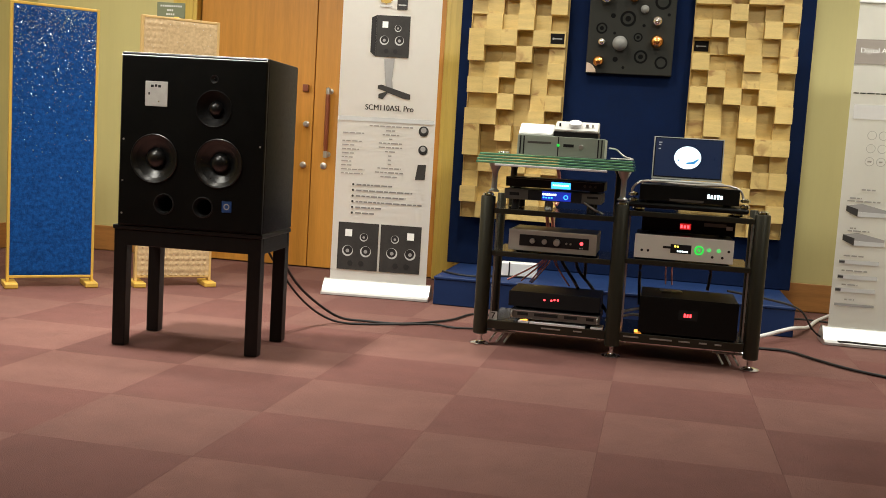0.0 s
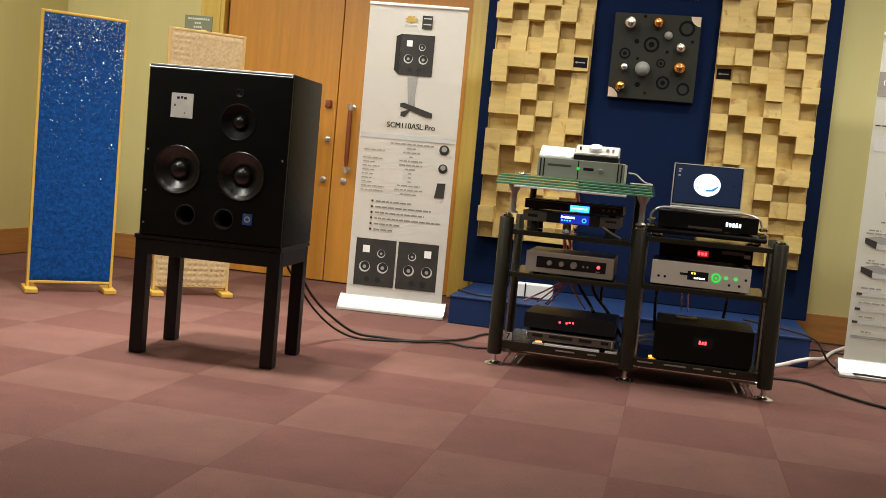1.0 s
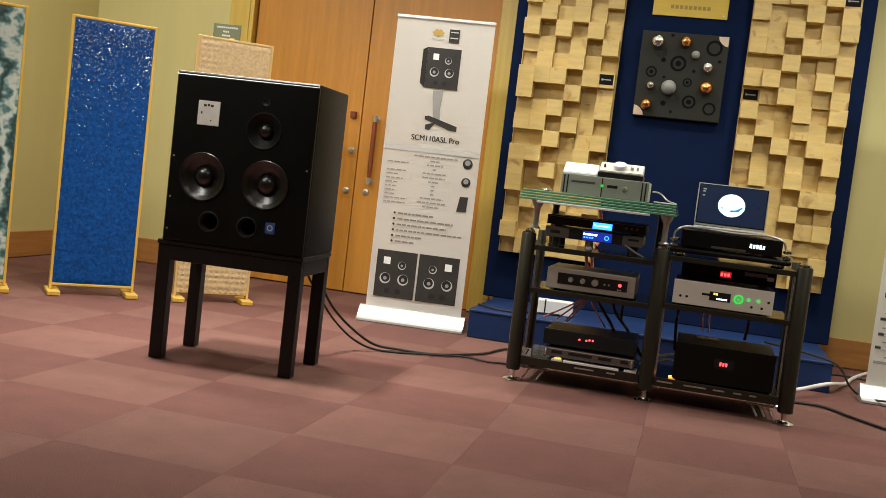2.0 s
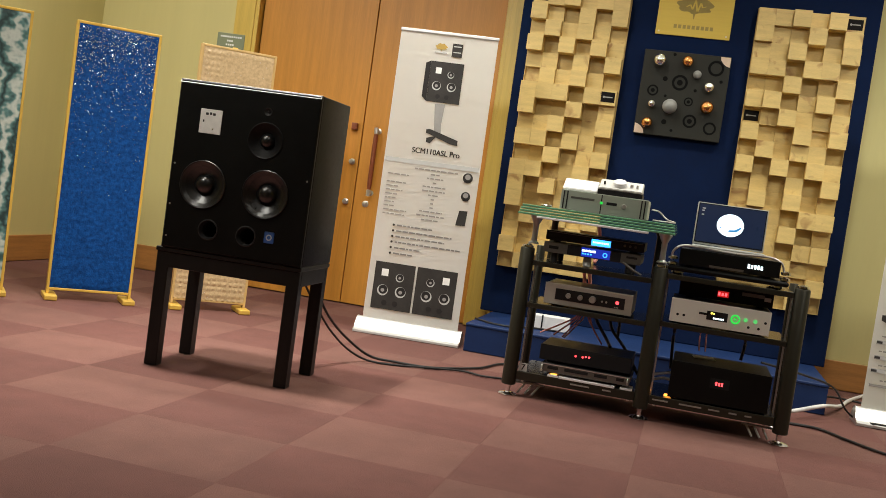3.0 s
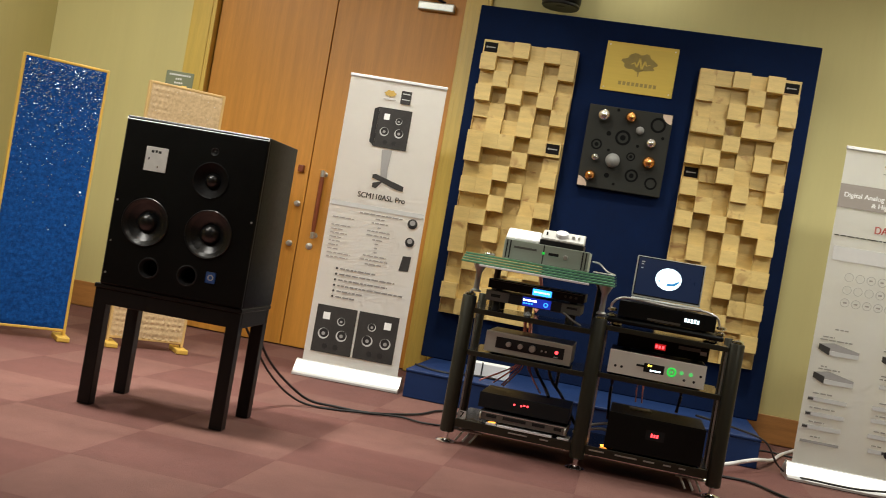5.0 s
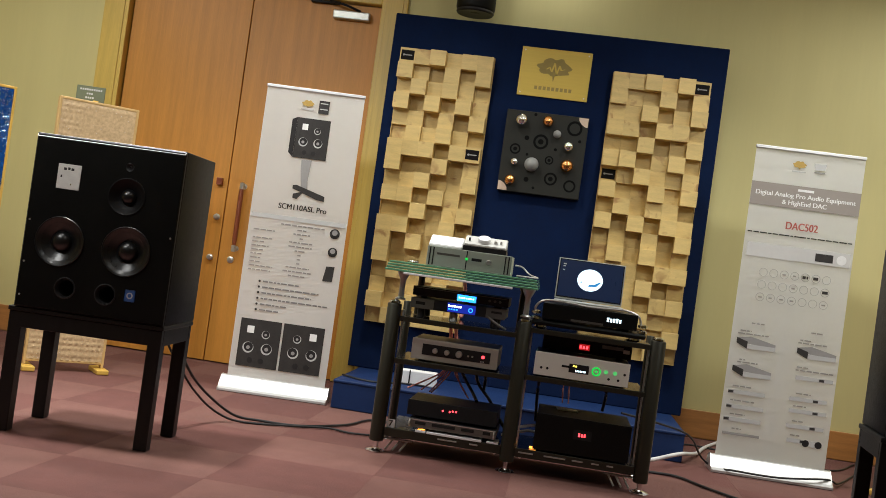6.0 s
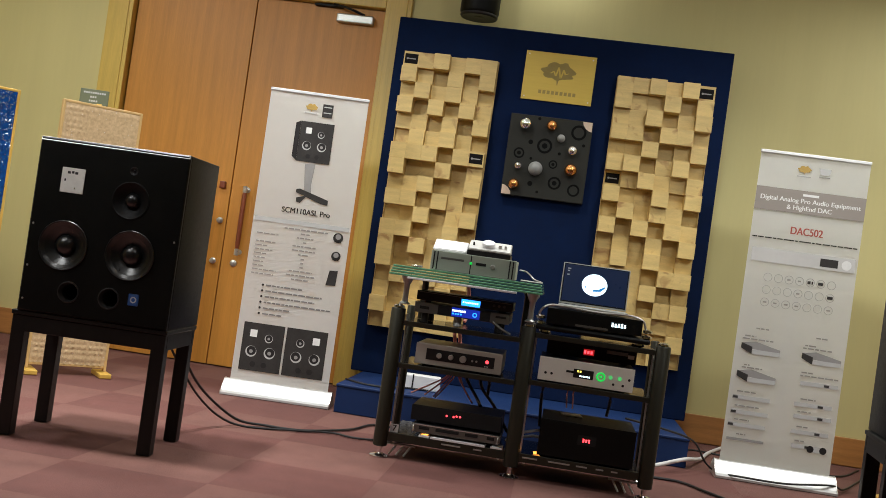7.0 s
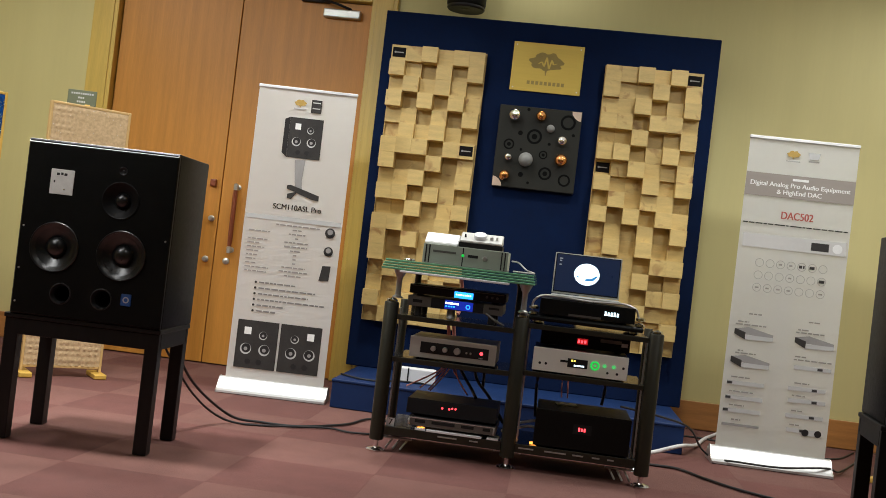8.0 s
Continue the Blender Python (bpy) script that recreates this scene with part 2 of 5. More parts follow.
def knotted(m, colour, share):
    """Adds scattered brown knots and resin streaks, different on each piece."""
    tree, bsdf = m.node_tree, m.node_tree.nodes["Principled BSDF"]
    make, link = tree.nodes.new, tree.links.new
    coords, info, shift, spots, cut, mix = make("ShaderNodeTexCoord"), make("ShaderNodeObjectInfo"), make("ShaderNodeVectorMath"), make("ShaderNodeTexNoise"), make("ShaderNodeMapRange"), make("ShaderNodeMix")
    shift.operation = "MULTIPLY_ADD"
    shift.inputs[1].default_value = (9, 9, 9)
    far = make("ShaderNodeVectorMath")
    far.operation = "SCALE"
    far.inputs[0].default_value = (61, 17, 43)
    link(info.outputs["Random"], far.inputs["Scale"])
    link(coords.outputs["Object"], shift.inputs[0])
    link(far.outputs[0], shift.inputs[2])
    link(shift.outputs[0], spots.inputs["Vector"])
    spots.inputs["Scale"].default_value, spots.inputs["Detail"].default_value, spots.inputs["Distortion"].default_value = 1.0, 3.0, 0.8
    cut.inputs["From Min"].default_value, cut.inputs["From Max"].default_value, cut.inputs["To Max"].default_value = 1 - share, 1 - share + 0.12, 0.75
    link(spots.outputs["Fac"], cut.inputs["Value"])
    mix.data_type = "RGBA"
    old = bsdf.inputs["Base Color"].links[0].from_socket
    link(cut.outputs[0], mix.inputs[0])
    link(old, mix.inputs[6])
    mix.inputs[7].default_value = (*colour, 1)
    link(mix.outputs[2], bsdf.inputs["Base Color"])


knotted(PINE, (0.27, 0.12, 0.035), 0.405)
BLUE_TUFT = tufted("blue_tufted", (0.003, 0.035, 0.16), (0.006, 0.082, 0.33), 60, 0.0, 0.6, 0.7)
BLUE_TUFT.node_tree.nodes["Principled BSDF"].inputs["Specular IOR Level"].default_value = 0.12
CREAM_TUFT = tufted("cream_gold_tufted", (0.60, 0.42, 0.22), (0.68, 0.50, 0.29), 70, 0.06, 0.12, 0.32)
GLITTER = material("glitter_flake", (0.72, 0.86, 0.97), 0.24, metal=1.0)


def swirl():
    """Marbled green and grey strokes."""
    m = material("green_grey_swirl", (0.05, 0.10, 0.09), 0.6, bump=0.5, bump_scale=70)
    tree, bsdf = m.node_tree, m.node_tree.nodes["Principled BSDF"]
    coords, wave, ramp = tree.nodes.new("ShaderNodeTexCoord"), tree.nodes.new("ShaderNodeTexWave"), tree.nodes.new("ShaderNodeValToRGB")
    for name, value in (("Scale", 2.8), ("Distortion", 10.0), ("Detail", 3.0), ("Detail Scale", 2.2), ("Detail Roughness", 0.6)):
        wave.inputs[name].default_value = value
    tree.links.new(coords.outputs["Object"], wave.inputs["Vector"])
    stops = ramp.color_ramp.elements
    stops[0].position, stops[0].color = 0.0, (0.012, 0.035, 0.035, 1)
    stops[1].position, stops[1].color = 1.0, (0.46, 0.50, 0.45, 1)
    middle = stops.new(0.55)
    middle.color = (0.09, 0.20, 0.19, 1)
    tree.links.new(wave.outputs["Fac"], ramp.inputs["Fac"])
    tree.links.new(ramp.outputs["Color"], bsdf.inputs["Base Color"])
    return m


GREEN_SWIRL = swirl()


# ---- mesh helpers ----
def box(bm, x0, x1, y0, y1, z0, z1, bevel=0.0, segments=2):
    made = bmesh.ops.create_cube(bm, size=1)
    vs = made["verts"]
    for v in vs:
        v.co = Vector((x0 if v.co.x < 0 else x1, y0 if v.co.y < 0 else y1, z0 if v.co.z < 0 else z1))
    if bevel:
        edges = list({e for v in vs for e in v.link_edges})
        bmesh.ops.bevel(bm, geom=edges, offset=bevel, segments=segments, profile=0.5, affect="EDGES")
    return bm


def lathe(bm, profile, at=(0, 0, 0), axis="Z", steps=32, ends=True):
    """Turns a profile of (radius, height) about an axis through at: Z upwards, Y away from the viewer, X to the right."""
    rings = []
    for r, h in profile:
        ring = []
        for k in range(steps):
            a = 2 * math.pi * k / steps
            u, v = r * math.cos(a), r * math.sin(a)
            p = {"Z": (u, v, h), "Y": (u, h, v), "X": (h, u, v)}[axis]
            ring.append(bm.verts.new(Vector(at) + Vector(p)))
        rings.append(ring)
    for a, b in zip(rings, rings[1:]):
        for k in range(steps):
            bm.faces.new((a[k], a[(k + 1) % steps], b[(k + 1) % steps], b[k]))
    for ring, (r, h) in ((rings[0], profile[0]), (rings[-1], profile[-1])):
        if r > 1e-5 and ends:
            bm.faces.new(ring)
    bmesh.ops.remove_doubles(bm, verts=bm.verts, dist=1e-6)
    bmesh.ops.recalc_face_normals(bm, faces=bm.faces)
    return bm


def ball(r, n=10):
    return [(r * math.sin(math.pi * k / n), -r * math.cos(math.pi * k / n)) for k in range(n + 1)]


def smooth_path(points, steps=8):
    pts = [Vector(p) for p in points]
    pts = [2 * pts[0] - pts[1]] + pts + [2 * pts[-1] - pts[-2]]
    out = []
    for a, b, c, d in zip(pts, pts[1:], pts[2:], pts[3:]):
        for k in range(steps):
            t = k / steps
            out.append(0.5 * (2 * b + (c - a) * t + (2 * a - 5 * b + 4 * c - d) * t * t + (3 * b - a - 3 * c + d) * t ** 3))
    return out + [pts[-2]]


def sweep(bm, points, radius, sides=8, steps=8):
    path = smooth_path(points, steps)
    rings, up = [], Vector((0.03, 0.02, 1))
    for k, p in enumerate(path):
        way = (path[min(k + 1, len(path) - 1)] - path[max(k - 1, 0)]).normalized()
        side = way.cross(up)
        side = side.normalized() if side.length > 0.05 else way.orthogonal().normalized()
        top = side.cross(way)
        rings.append([bm.verts.new(p + radius * (math.cos(2 * math.pi * j / sides) * side + math.sin(2 * math.pi * j / sides) * top)) for j in range(sides)])
    for a, b in zip(rings, rings[1:]):
        for j in range(sides):
            bm.faces.new((a[j], a[(j + 1) % sides], b[(j + 1) % sides], b[j]))
    bm.faces.new(rings[0])
    bm.faces.new(rings[-1])
    bmesh.ops.recalc_face_normals(bm, faces=bm.faces)
    return bm


def prism(bm, outline, y0, y1):
    """An outline of (x, z) given thickness from y0 to y1."""
    front = [bm.verts.new((x, y0, z)) for x, z in outline]
    back = [bm.verts.new((x, y1, z)) for x, z in outline]
    bm.faces.new(front)
    bm.faces.new(back)
    n = len(outline)
    for k in range(n):
        bm.faces.new((front[k], front[(k + 1) % n], back[(k + 1) % n], back[k]))
    bmesh.ops.recalc_face_normals(bm, faces=bm.faces)
    return bm


def extrude_x(bm, outline, x0, x1):
    """An outline of (y, z) drawn out from x0 to x1."""
    a = [bm.verts.new((x0, y, z)) for y, z in outline]
    b = [bm.verts.new((x1, y, z)) for y, z in outline]
    bm.faces.new(a)
    bm.faces.new(b)
    n = len(outline)
    for k in range(n):
        bm.faces.new((a[k], a[(k + 1) % n], b[(k + 1) % n], b[k]))
    bmesh.ops.recalc_face_normals(bm, faces=bm.faces)
    return bm


def pierced_board(half, z0, z1, y0, y1, holes):
    """An upright board from y0 to y1 with round holes (x, z, radius) through it and a small bevel round its front."""
    bm = bmesh.new()
    edges = []
    loops = [[(-half + 0.006, z0 + 0.006), (half - 0.006, z0 + 0.006), (half - 0.006, z1 - 0.006), (-half + 0.006, z1 - 0.006)]]
    loops += [[(x + r * math.cos(2 * math.pi * k / 56), z + r * math.sin(2 * math.pi * k / 56)) for k in range(56)] for x, z, r in holes]
    rims = []
    for loop_ in loops:
        vs = [bm.verts.new((x, y0, z)) for x, z in loop_]
        rims.append(vs)
        edges += [bm.edges.new((vs[k], vs[(k + 1) % len(vs)])) for k in range(len(vs))]
    bmesh.ops.triangle_fill(bm, use_beauty=True, use_dissolve=False, edges=edges)
    for n, vs in enumerate(rims):
        steps = [(0.0, y1)] if n else [(0.006, y0 + 0.006), (0.006, y1)]
        last = vs
        for out, y in steps:
            ring = [bm.verts.new((v.co.x + (out if v.co.x > 0 else -out) * (n == 0), y, v.co.z + (out if v.co.z > (z0 + z1) / 2 else -out) * (n == 0))) for v in vs]
            for k in range(len(vs)):
                bm.faces.new((last[k], last[(k + 1) % len(vs)], ring[(k + 1) % len(vs)], ring[k]))
            last = ring
    bmesh.ops.recalc_face_normals(bm, faces=bm.faces)
    for f in bm.faces:
        if abs(f.normal.y) > 0.99 and f.normal.y > 0:
            f.normal_flip()
    return bm


def mesh_of(name, bm, mat, smooth=False):
    data = bpy.data.meshes.new(name)
    bm.to_mesh(data)
    bm.free()
    data.materials.append(mat)
    if smooth:
        data.shade_smooth()
        data.set_sharp_from_angle(angle=radians(38))
    return data


def part(name, bm, mat, parent, label="", smooth=False):
    ob = new(name, mesh_of(name, bm, mat, smooth))
    ob.parent = parent
    return tagged(ob, label)


def thing(name, label, category, m, group="", kind=""):
    ob = new(name)
    ob.empty_display_size = 0.05
    ob.matrix_world = m
    return tagged(ob, label, category, group, kind)


def solid(name, bm, mat, label, category, m=None, group="", kind="", smooth=False):
    ob = new(name, mesh_of(name, bm, mat, smooth))
    if m is not None:
        ob.matrix_world = m
    return tagged(ob, label, category, group, kind)


def letters(name, text, size, mat, parent, at, width=None, label=""):
    """Flat lettering that stands upright and faces -y."""
    curve = bpy.data.curves.new(name, "FONT")
    curve.body, curve.size, curve.align_x, curve.align_y, curve.extrude = text, size, "CENTER", "CENTER", 0.0002
    shape = bpy.data.objects.new(name, curve)
    scene.collection.objects.link(shape)
    bpy.context.view_layer.update()
    data = bpy.data.meshes.new_from_object(shape.evaluated_get(bpy.context.evaluated_depsgraph_get()))
    bpy.data.objects.remove(shape)
    stretch = 1.0
    if width:
        xs = [v.co.x for v in data.vertices]
        stretch = width / (max(xs) - min(xs))
    thick = bmesh.new()
    for k in (-1, 0, 1):
        layer = data.copy()
        layer.transform(Matrix.Translation((k * size * 0.022, 0, 0.00012 * k)) @ Matrix.Diagonal((stretch, 1, 1, 1)))
        thick.from_mesh(layer)
        bpy.data.meshes.remove(layer)
    thick.to_mesh(data)
    thick.free()
    data.transform(pose(*at, 90, 0, 0))
    data.materials.clear()
    data.materials.append(mat)
    ob = new(name, data)
    ob.parent = parent
    return tagged(ob, label)


B = bmesh.new

# ---- the room ----
WEST, EAST, NORTH, SOUTH, TOP = -4.56, 4.4, 6.85, -3.2, 3.3
DOOR_L, DOOR_R, DOOR_MID, DOOR_TOP = -3.27, -1.465, -2.393, 2.62
HANDLES = -2.365
bm = B()
box(bm, WEST - 0.2, DOOR_L - 0.02, NORTH, NORTH + 0.2, 0, TOP)
box(bm, DOOR_R + 0.02, EAST + 0.2, NORTH, NORTH + 0.2, 0, TOP)
box(bm, DOOR_L - 0.02, DOOR_R + 0.02, NORTH, NORTH + 0.2, DOOR_TOP + 0.02, TOP)
solid("wall_north", bm, WALL, "pale mustard painted wall with a double doorway", "wall", kind="structure")
solid("wall_west", box(B(), WEST - 0.2, WEST, SOUTH, NORTH, 0, TOP), WALL, "pale mustard painted side wall", "wall", kind="structure")
solid("wall_east", box(B(), EAST, EAST + 0.2, SOUTH, NORTH, 0, TOP), WALL, "pale mustard painted side wall", "wall", kind="structure")
solid("wall_south", box(B(), WEST - 0.2, EAST + 0.2, SOUTH - 0.2, SOUTH, 0, TOP), WALL, "pale mustard painted rear wall", "wall", kind="structure")
solid("ceiling", box(B(), WEST - 0.2, EAST + 0.2, SOUTH - 0.2, NORTH + 0.2, TOP, TOP + 0.15), CEILING, "off-white plain ceiling", "ceiling", kind="structure")


def skirting(name, x0, x1, y0, y1):
    bm = B()
    box(bm, x0, x1, y0, y1, 0.004, 0.185, 0.004)
    solid(name, bm, SKIRT, "low reddish-brown wooden skirting board", "baseboard", kind="structure")


skirting("baseboard_1", WEST + 0.02, DOOR_L - 0.19, NORTH - 0.018, NORTH - 0.001)
skirting("baseboard_2", DOOR_R + 0.185, EAST - 0.001, NORTH - 0.018, NORTH - 0.001)
skirting("baseboard_3", WEST + 0.001, WEST + 0.019, SOUTH + 0.02, NORTH - 0.02)

door = thing("door_1", "closed double door in orange-brown wood veneer", "door", pose(0, 0, 0), kind="structure")
for side, x0, x1 in ((-1, DOOR_L + 0.004, DOOR_MID - 0.0035), (1, DOOR_MID + 0.0035, DOOR_R - 0.004)):
    leaf = part("door_leaf", box(B(), x0, x1, NORTH + 0.03, NORTH + 0.075, 0.008, DOOR_TOP - 0.004, 0.003), DOOR, door)
    if side < 0:
        part("flush_bolt", box(B(), HANDLES - 0.105, HANDLES - 0.065, NORTH - 0.005, NORTH + 0.0295, 1.245, 1.295, 0.004), HANDLE_WOOD, leaf, "dark wooden block")
        for kz, kx in ((1.02, -0.075), (0.732, -0.085)):
            bm = lathe(B(), [(0.022, NORTH + 0.0295), (0.022, NORTH + 0.020), (0.014, NORTH + 0.014), (0.016, NORTH - 0.004), (0.0, NORTH - 0.008)], (HANDLES + kx, 0, kz), "Y", 18)
            part("door_knob", bm, STEEL, leaf, "round steel knob", True)
        continue
    hx, hy = HANDLES + side * 0.095, NORTH - 0.03
    bm = B()
    lathe(bm, [(0.013, 0.84), (0.017, 0.88), (0.017, 1.20), (0.013, 1.24)], (hx, hy, 0), steps=16)
    part("pull_handle", bm, HANDLE_WOOD, leaf, "dark red wooden pull bar", True)
    for hz in (0.815, 1.255):
        bm = B()
        lathe(bm, [(0.0, hz - 0.025), (0.016, hz - 0.022), (0.017, hz + 0.02), (0.0, hz + 0.026)], (hx, hy, 0), steps=16)
        lathe(bm, [(0.009, hy), (0.009, NORTH + 0.028), (0.02, NORTH + 0.029)], (hx, 0, hz), "Y", 12)
        part("handle_mount", bm, STEEL, leaf, "satin steel handle end", True)
    bm = B()
    lathe(bm, [(0.024, NORTH + 0.029), (0.024, NORTH + 0.022), (0.014, NORTH + 0.018), (0.012, NORTH + 0.01), (0.0, NORTH + 0.008)], (hx - side * 0.03, 0, 0.733), "Y", 16)
    part("lock_cylinder", bm, STEEL, leaf, "round steel lock", True)
for x0, x1 in ((DOOR_L - 0.19, DOOR_L - 0.004), (DOOR_R + 0.004, DOOR_R + 0.185)):
    bm = B()
    box(bm, x0, x1, NORTH - 0.035, NORTH + 0.06, 0.004, DOOR_TOP + 0.14, 0.006)
    box(bm, x0 + 0.03, x1 - 0.03, NORTH - 0.042, NORTH - 0.03, 0.005, DOOR_TOP + 0.11, 0.003)
    part("door_frame", bm, FRAME, door, "ochre wooden door frame")
bm = B()
box(bm, DOOR_L - 0.003, DOOR_R + 0.003, NORTH - 0.033, NORTH + 0.06, DOOR_TOP + 0.002, DOOR_TOP + 0.14, 0.006)
part("door_frame", bm, FRAME, door)
closer = thing("door_closer", "silver overhead door closer on the double door", "door closer", pose(DOOR_R - 0.205, NORTH + 0.029, 2.53))
part("body", box(B(), -0.13, 0.13, -0.055, 0, -0.03, 0.03, 0.008), BOX_SILVER, closer)
bm = B()
sweep(bm, [(0.06, -0.03, 0.035), (-0.05, -0.09, 0.06), (-0.16, -0.05, 0.085)], 0.009, 6, 3)
part("arm", bm, BLACK_MATT, closer, "dark folding arm")
bm = B()
box(bm, -0.30, -0.10, -0.04, -0.002, 0.07, 0.086, 0.003)
part("arm_bracket", bm, BLACK_MATT, closer)

# round black fitting on the wall over the board
fit_ = thing("wall_lamp", "black cylindrical wall fitting with a glossy rim", "lamp", pose(-0.795, 6.66, 2.575))
bm = B()
lathe(bm, [(0.105, 0.02), (0.125, 0.035), (0.13, 0.05), (0.13, 0.52), (0.0, 0.52)], steps=40)
part("body", bm, BLACK, fit_, smooth=True)
bm = B()
lathe(bm, [(0.0, 0.022), (0.1, 0.016), (0.118, 0.012), (0.126, 0.022), (0.124, 0.034), (0.10, 0.03), (0.0, 0.028)], steps=40)
part("rim", bm, RUBBER, fit_, "glossy dark rim", True)
part("bracket", box(B(), -0.05, 0.05, 0.12, 0.189, 0.2, 0.34, 0.005), BLACK_MATT, fit_)


# ---- loudspeakers on their stands ----
def make_stand():
    st = thing("speaker_stand", "black wooden stand with four square legs", "stand", pose(0, 0, 0), "loudspeaker stands")
    for sx in (-1, 1):
        for sy in (-1, 1):
            bm = box(B(), sx * 0.292 - 0.028, sx * 0.292 + 0.028, sy * 0.172 - 0.028, sy * 0.172 + 0.028, 0.002, 0.44, 0.004)
            part("leg", bm, BLACK_WOOD, st)
    for sy in (-1, 1):
        part("apron", box(B(), -0.32, 0.32, sy * 0.186 - 0.014, sy * 0.186 + 0.014, 0.43, 0.496, 0.003), BLACK_WOOD, st)
    for sx in (-1, 1):
        part("apron", box(B(), sx * 0.306 - 0.014, sx * 0.306 + 0.014, -0.171, 0.171, 0.43, 0.496, 0.003), BLACK_WOOD, st)
    part("top_board", box(B(), -0.325, 0.325, -0.206, 0.206, 0.496, 0.515, 0.004), BLACK_WOOD, st)
    return st


def make_speaker():
    W, H, F0 = 0.624, 0.715, -0.215
    sp = thing("loudspeaker", "large matt black three-way studio loudspeaker on a black stand", "loudspeaker", pose(0, 0, 0), "studio loudspeakers")
    at = lambda u, v: ((u - 0.5) * W, (1 - v) * H)
    holes = [(*at(0.248, 0.603), 0.0943), (*at(0.693, 0.609), 0.0943), (*at(0.647, 0.300), 0.0717), (*at(0.643, 0.132), 0.017), (*at(0.325, 0.862), 0.0390), (*at(0.596, 0.866), 0.0390)]
    bm = B()
    box(bm, -W / 2, W / 2, F0 + 0.022, F0 + 0.43, 0, H, 0.006, 3)
    bmesh.ops.delete(bm, geom=[f for f in bm.faces if f.normal.y < -0.99], context="FACES")
    part("cabinet", bm, BLACK, sp, smooth=True)
    part("baffle", pierced_board(W / 2 - 0.001, 0.001, H - 0.001, F0, F0 + 0.0215, holes), BLACK, sp)
    for x, z, _ in holes[:2]:
        wf = part("woofer", lathe(B(), [(0.0941, F0 + 0.004), (0.1001, F0 - 0.0004), (0.1021, F0 - 0.004), (0.0992, F0 - 0.008), (0.0934, F0 - 0.006), (0.0923, F0 + 0.002)], (x, 0, z), "Y", 56, False),
                  SURROUND, sp, "black woofer with a rubber surround", True)
        part("surround", lathe(B(), [(0.0933, F0 - 0.005), (0.0905, F0 - 0.0025), (0.0850, F0 + 0.001), (0.0787, F0 + 0.006)], (x, 0, z), "Y", 56, False), SURROUND, wf, "", True)
        part("cone", lathe(B(), [(0.0798, F0 + 0.004), (0.0641, F0 + 0.012), (0.0486, F0 + 0.020), (0.0370, F0 + 0.027)], (x, 0, z), "Y", 56, False), CONE, wf, "glossy dark cone", True)
        part("dust_cap", lathe(B(), [(0.0427, F0 + 0.0255), (0.0389, F0 + 0.011), (0.0291, F0 + 0.001), (0.0156, F0 - 0.005), (0.0000, F0 - 0.007)], (x, 0, z), "Y", 36, False), DOME, wf, "round dust cap", True)
    x, z, _ = holes[2]
    md = part("midrange_dome", lathe(B(), [(0.0717, F0 + 0.004), (0.0771, F0 - 0.0004), (0.0771, F0 - 0.003), (0.0739, F0 - 0.0035), (0.0661, F0 + 0.002), (0.0575, F0 + 0.010), (0.0431, F0 + 0.022), (0.0323, F0 + 0.027), (0.0000, F0 + 0.028)], (x, 0, z), "Y", 48, False), MID_DARK, sp, "black dome midrange driver", True)
    part("dome", lathe(B(), [(0.0323, F0 + 0.026), (0.0287, F0 + 0.014), (0.0197, F0 + 0.005), (0.0099, F0 + 0.001), (0.0000, F0)], (x, 0, z), "Y", 32, False), DOME, md, "", True)
    x, z, _ = holes[3]
    tw = part("tweeter", lathe(B(), [(0.0171, F0 + 0.004), (0.0174, F0 - 0.0004), (0.0174, F0 - 0.001), (0.0168, F0 - 0.0012), (0.0077, F0 + 0.006), (0.0052, F0 + 0.008), (0.0000, F0 + 0.008)], (x, 0, z), "Y", 32, False), RUBBER, sp, "small black tweeter", True)
    part("dome", lathe(B(), [(0.0052, F0 + 0.0075), (0.0039, F0 + 0.001), (0.0000, F0 - 0.002)], (x, 0, z), "Y", 20, False), DOME, tw, "", True)
    for x, z, _ in holes[4:]:
        port = part("bass_port", lathe(B(), [(0.0389, F0 + 0.004), (0.0444, F0 - 0.0004), (0.0444, F0 - 0.003), (0.0408, F0 - 0.004), (0.0355, F0 + 0.004), (0.0328, F0 + 0.02)], (x, 0, z), "Y", 36, False), RUBBER, sp, "dark flared bass port", True)
        part("port_tube", lathe(B(), [(0.0330, F0 + 0.018), (0.0319, F0 + 0.16), (0.0000, F0 + 0.16)], (x, 0, z), "Y", 36, False), VOID, port)
    # Pale strip: the overhead light mirrored in the top edge, put in as colour
    bm = extrude_x(B(), [(F0 - 0.0010, H - 0.0150), (F0 + 0.002, H - 0.0065), (F0 + 0.008, H - 0.0010), (F0 + 0.018, H + 0.0004), (F0 + 0.018, H - 0.004), (F0 + 0.004, H - 0.0150)], -W / 2 + 0.003, W / 2 - 0.003)
    part("top_edge", bm, EDGE_HIGHLIGHT, sp, "pale strip for the highlight along the top front edge")
    x, z = at(0.25, 0.232)
    bp = part("badge_plate", box(B(), x - 0.048, x + 0.048, F0 - 0.003, F0 - 0.0002, z - 0.051, z + 0.051, 0.0025), SILVER_PLATE, sp, "silver square control plate")
    for dx, w, dz in ((-0.018, 0.012, 0.031), (-0.002, 0.010, 0.033), (0.013, 0.012, 0.031), (-0.031, 0.006, 0.0)):
        bm = box(B(), x + dx - w / 2, x + dx + w / 2, F0 - 0.0036, F0 - 0.003, z + dz - 0.005, z + dz + 0.005)
        part("marking", bm, INK, bp)
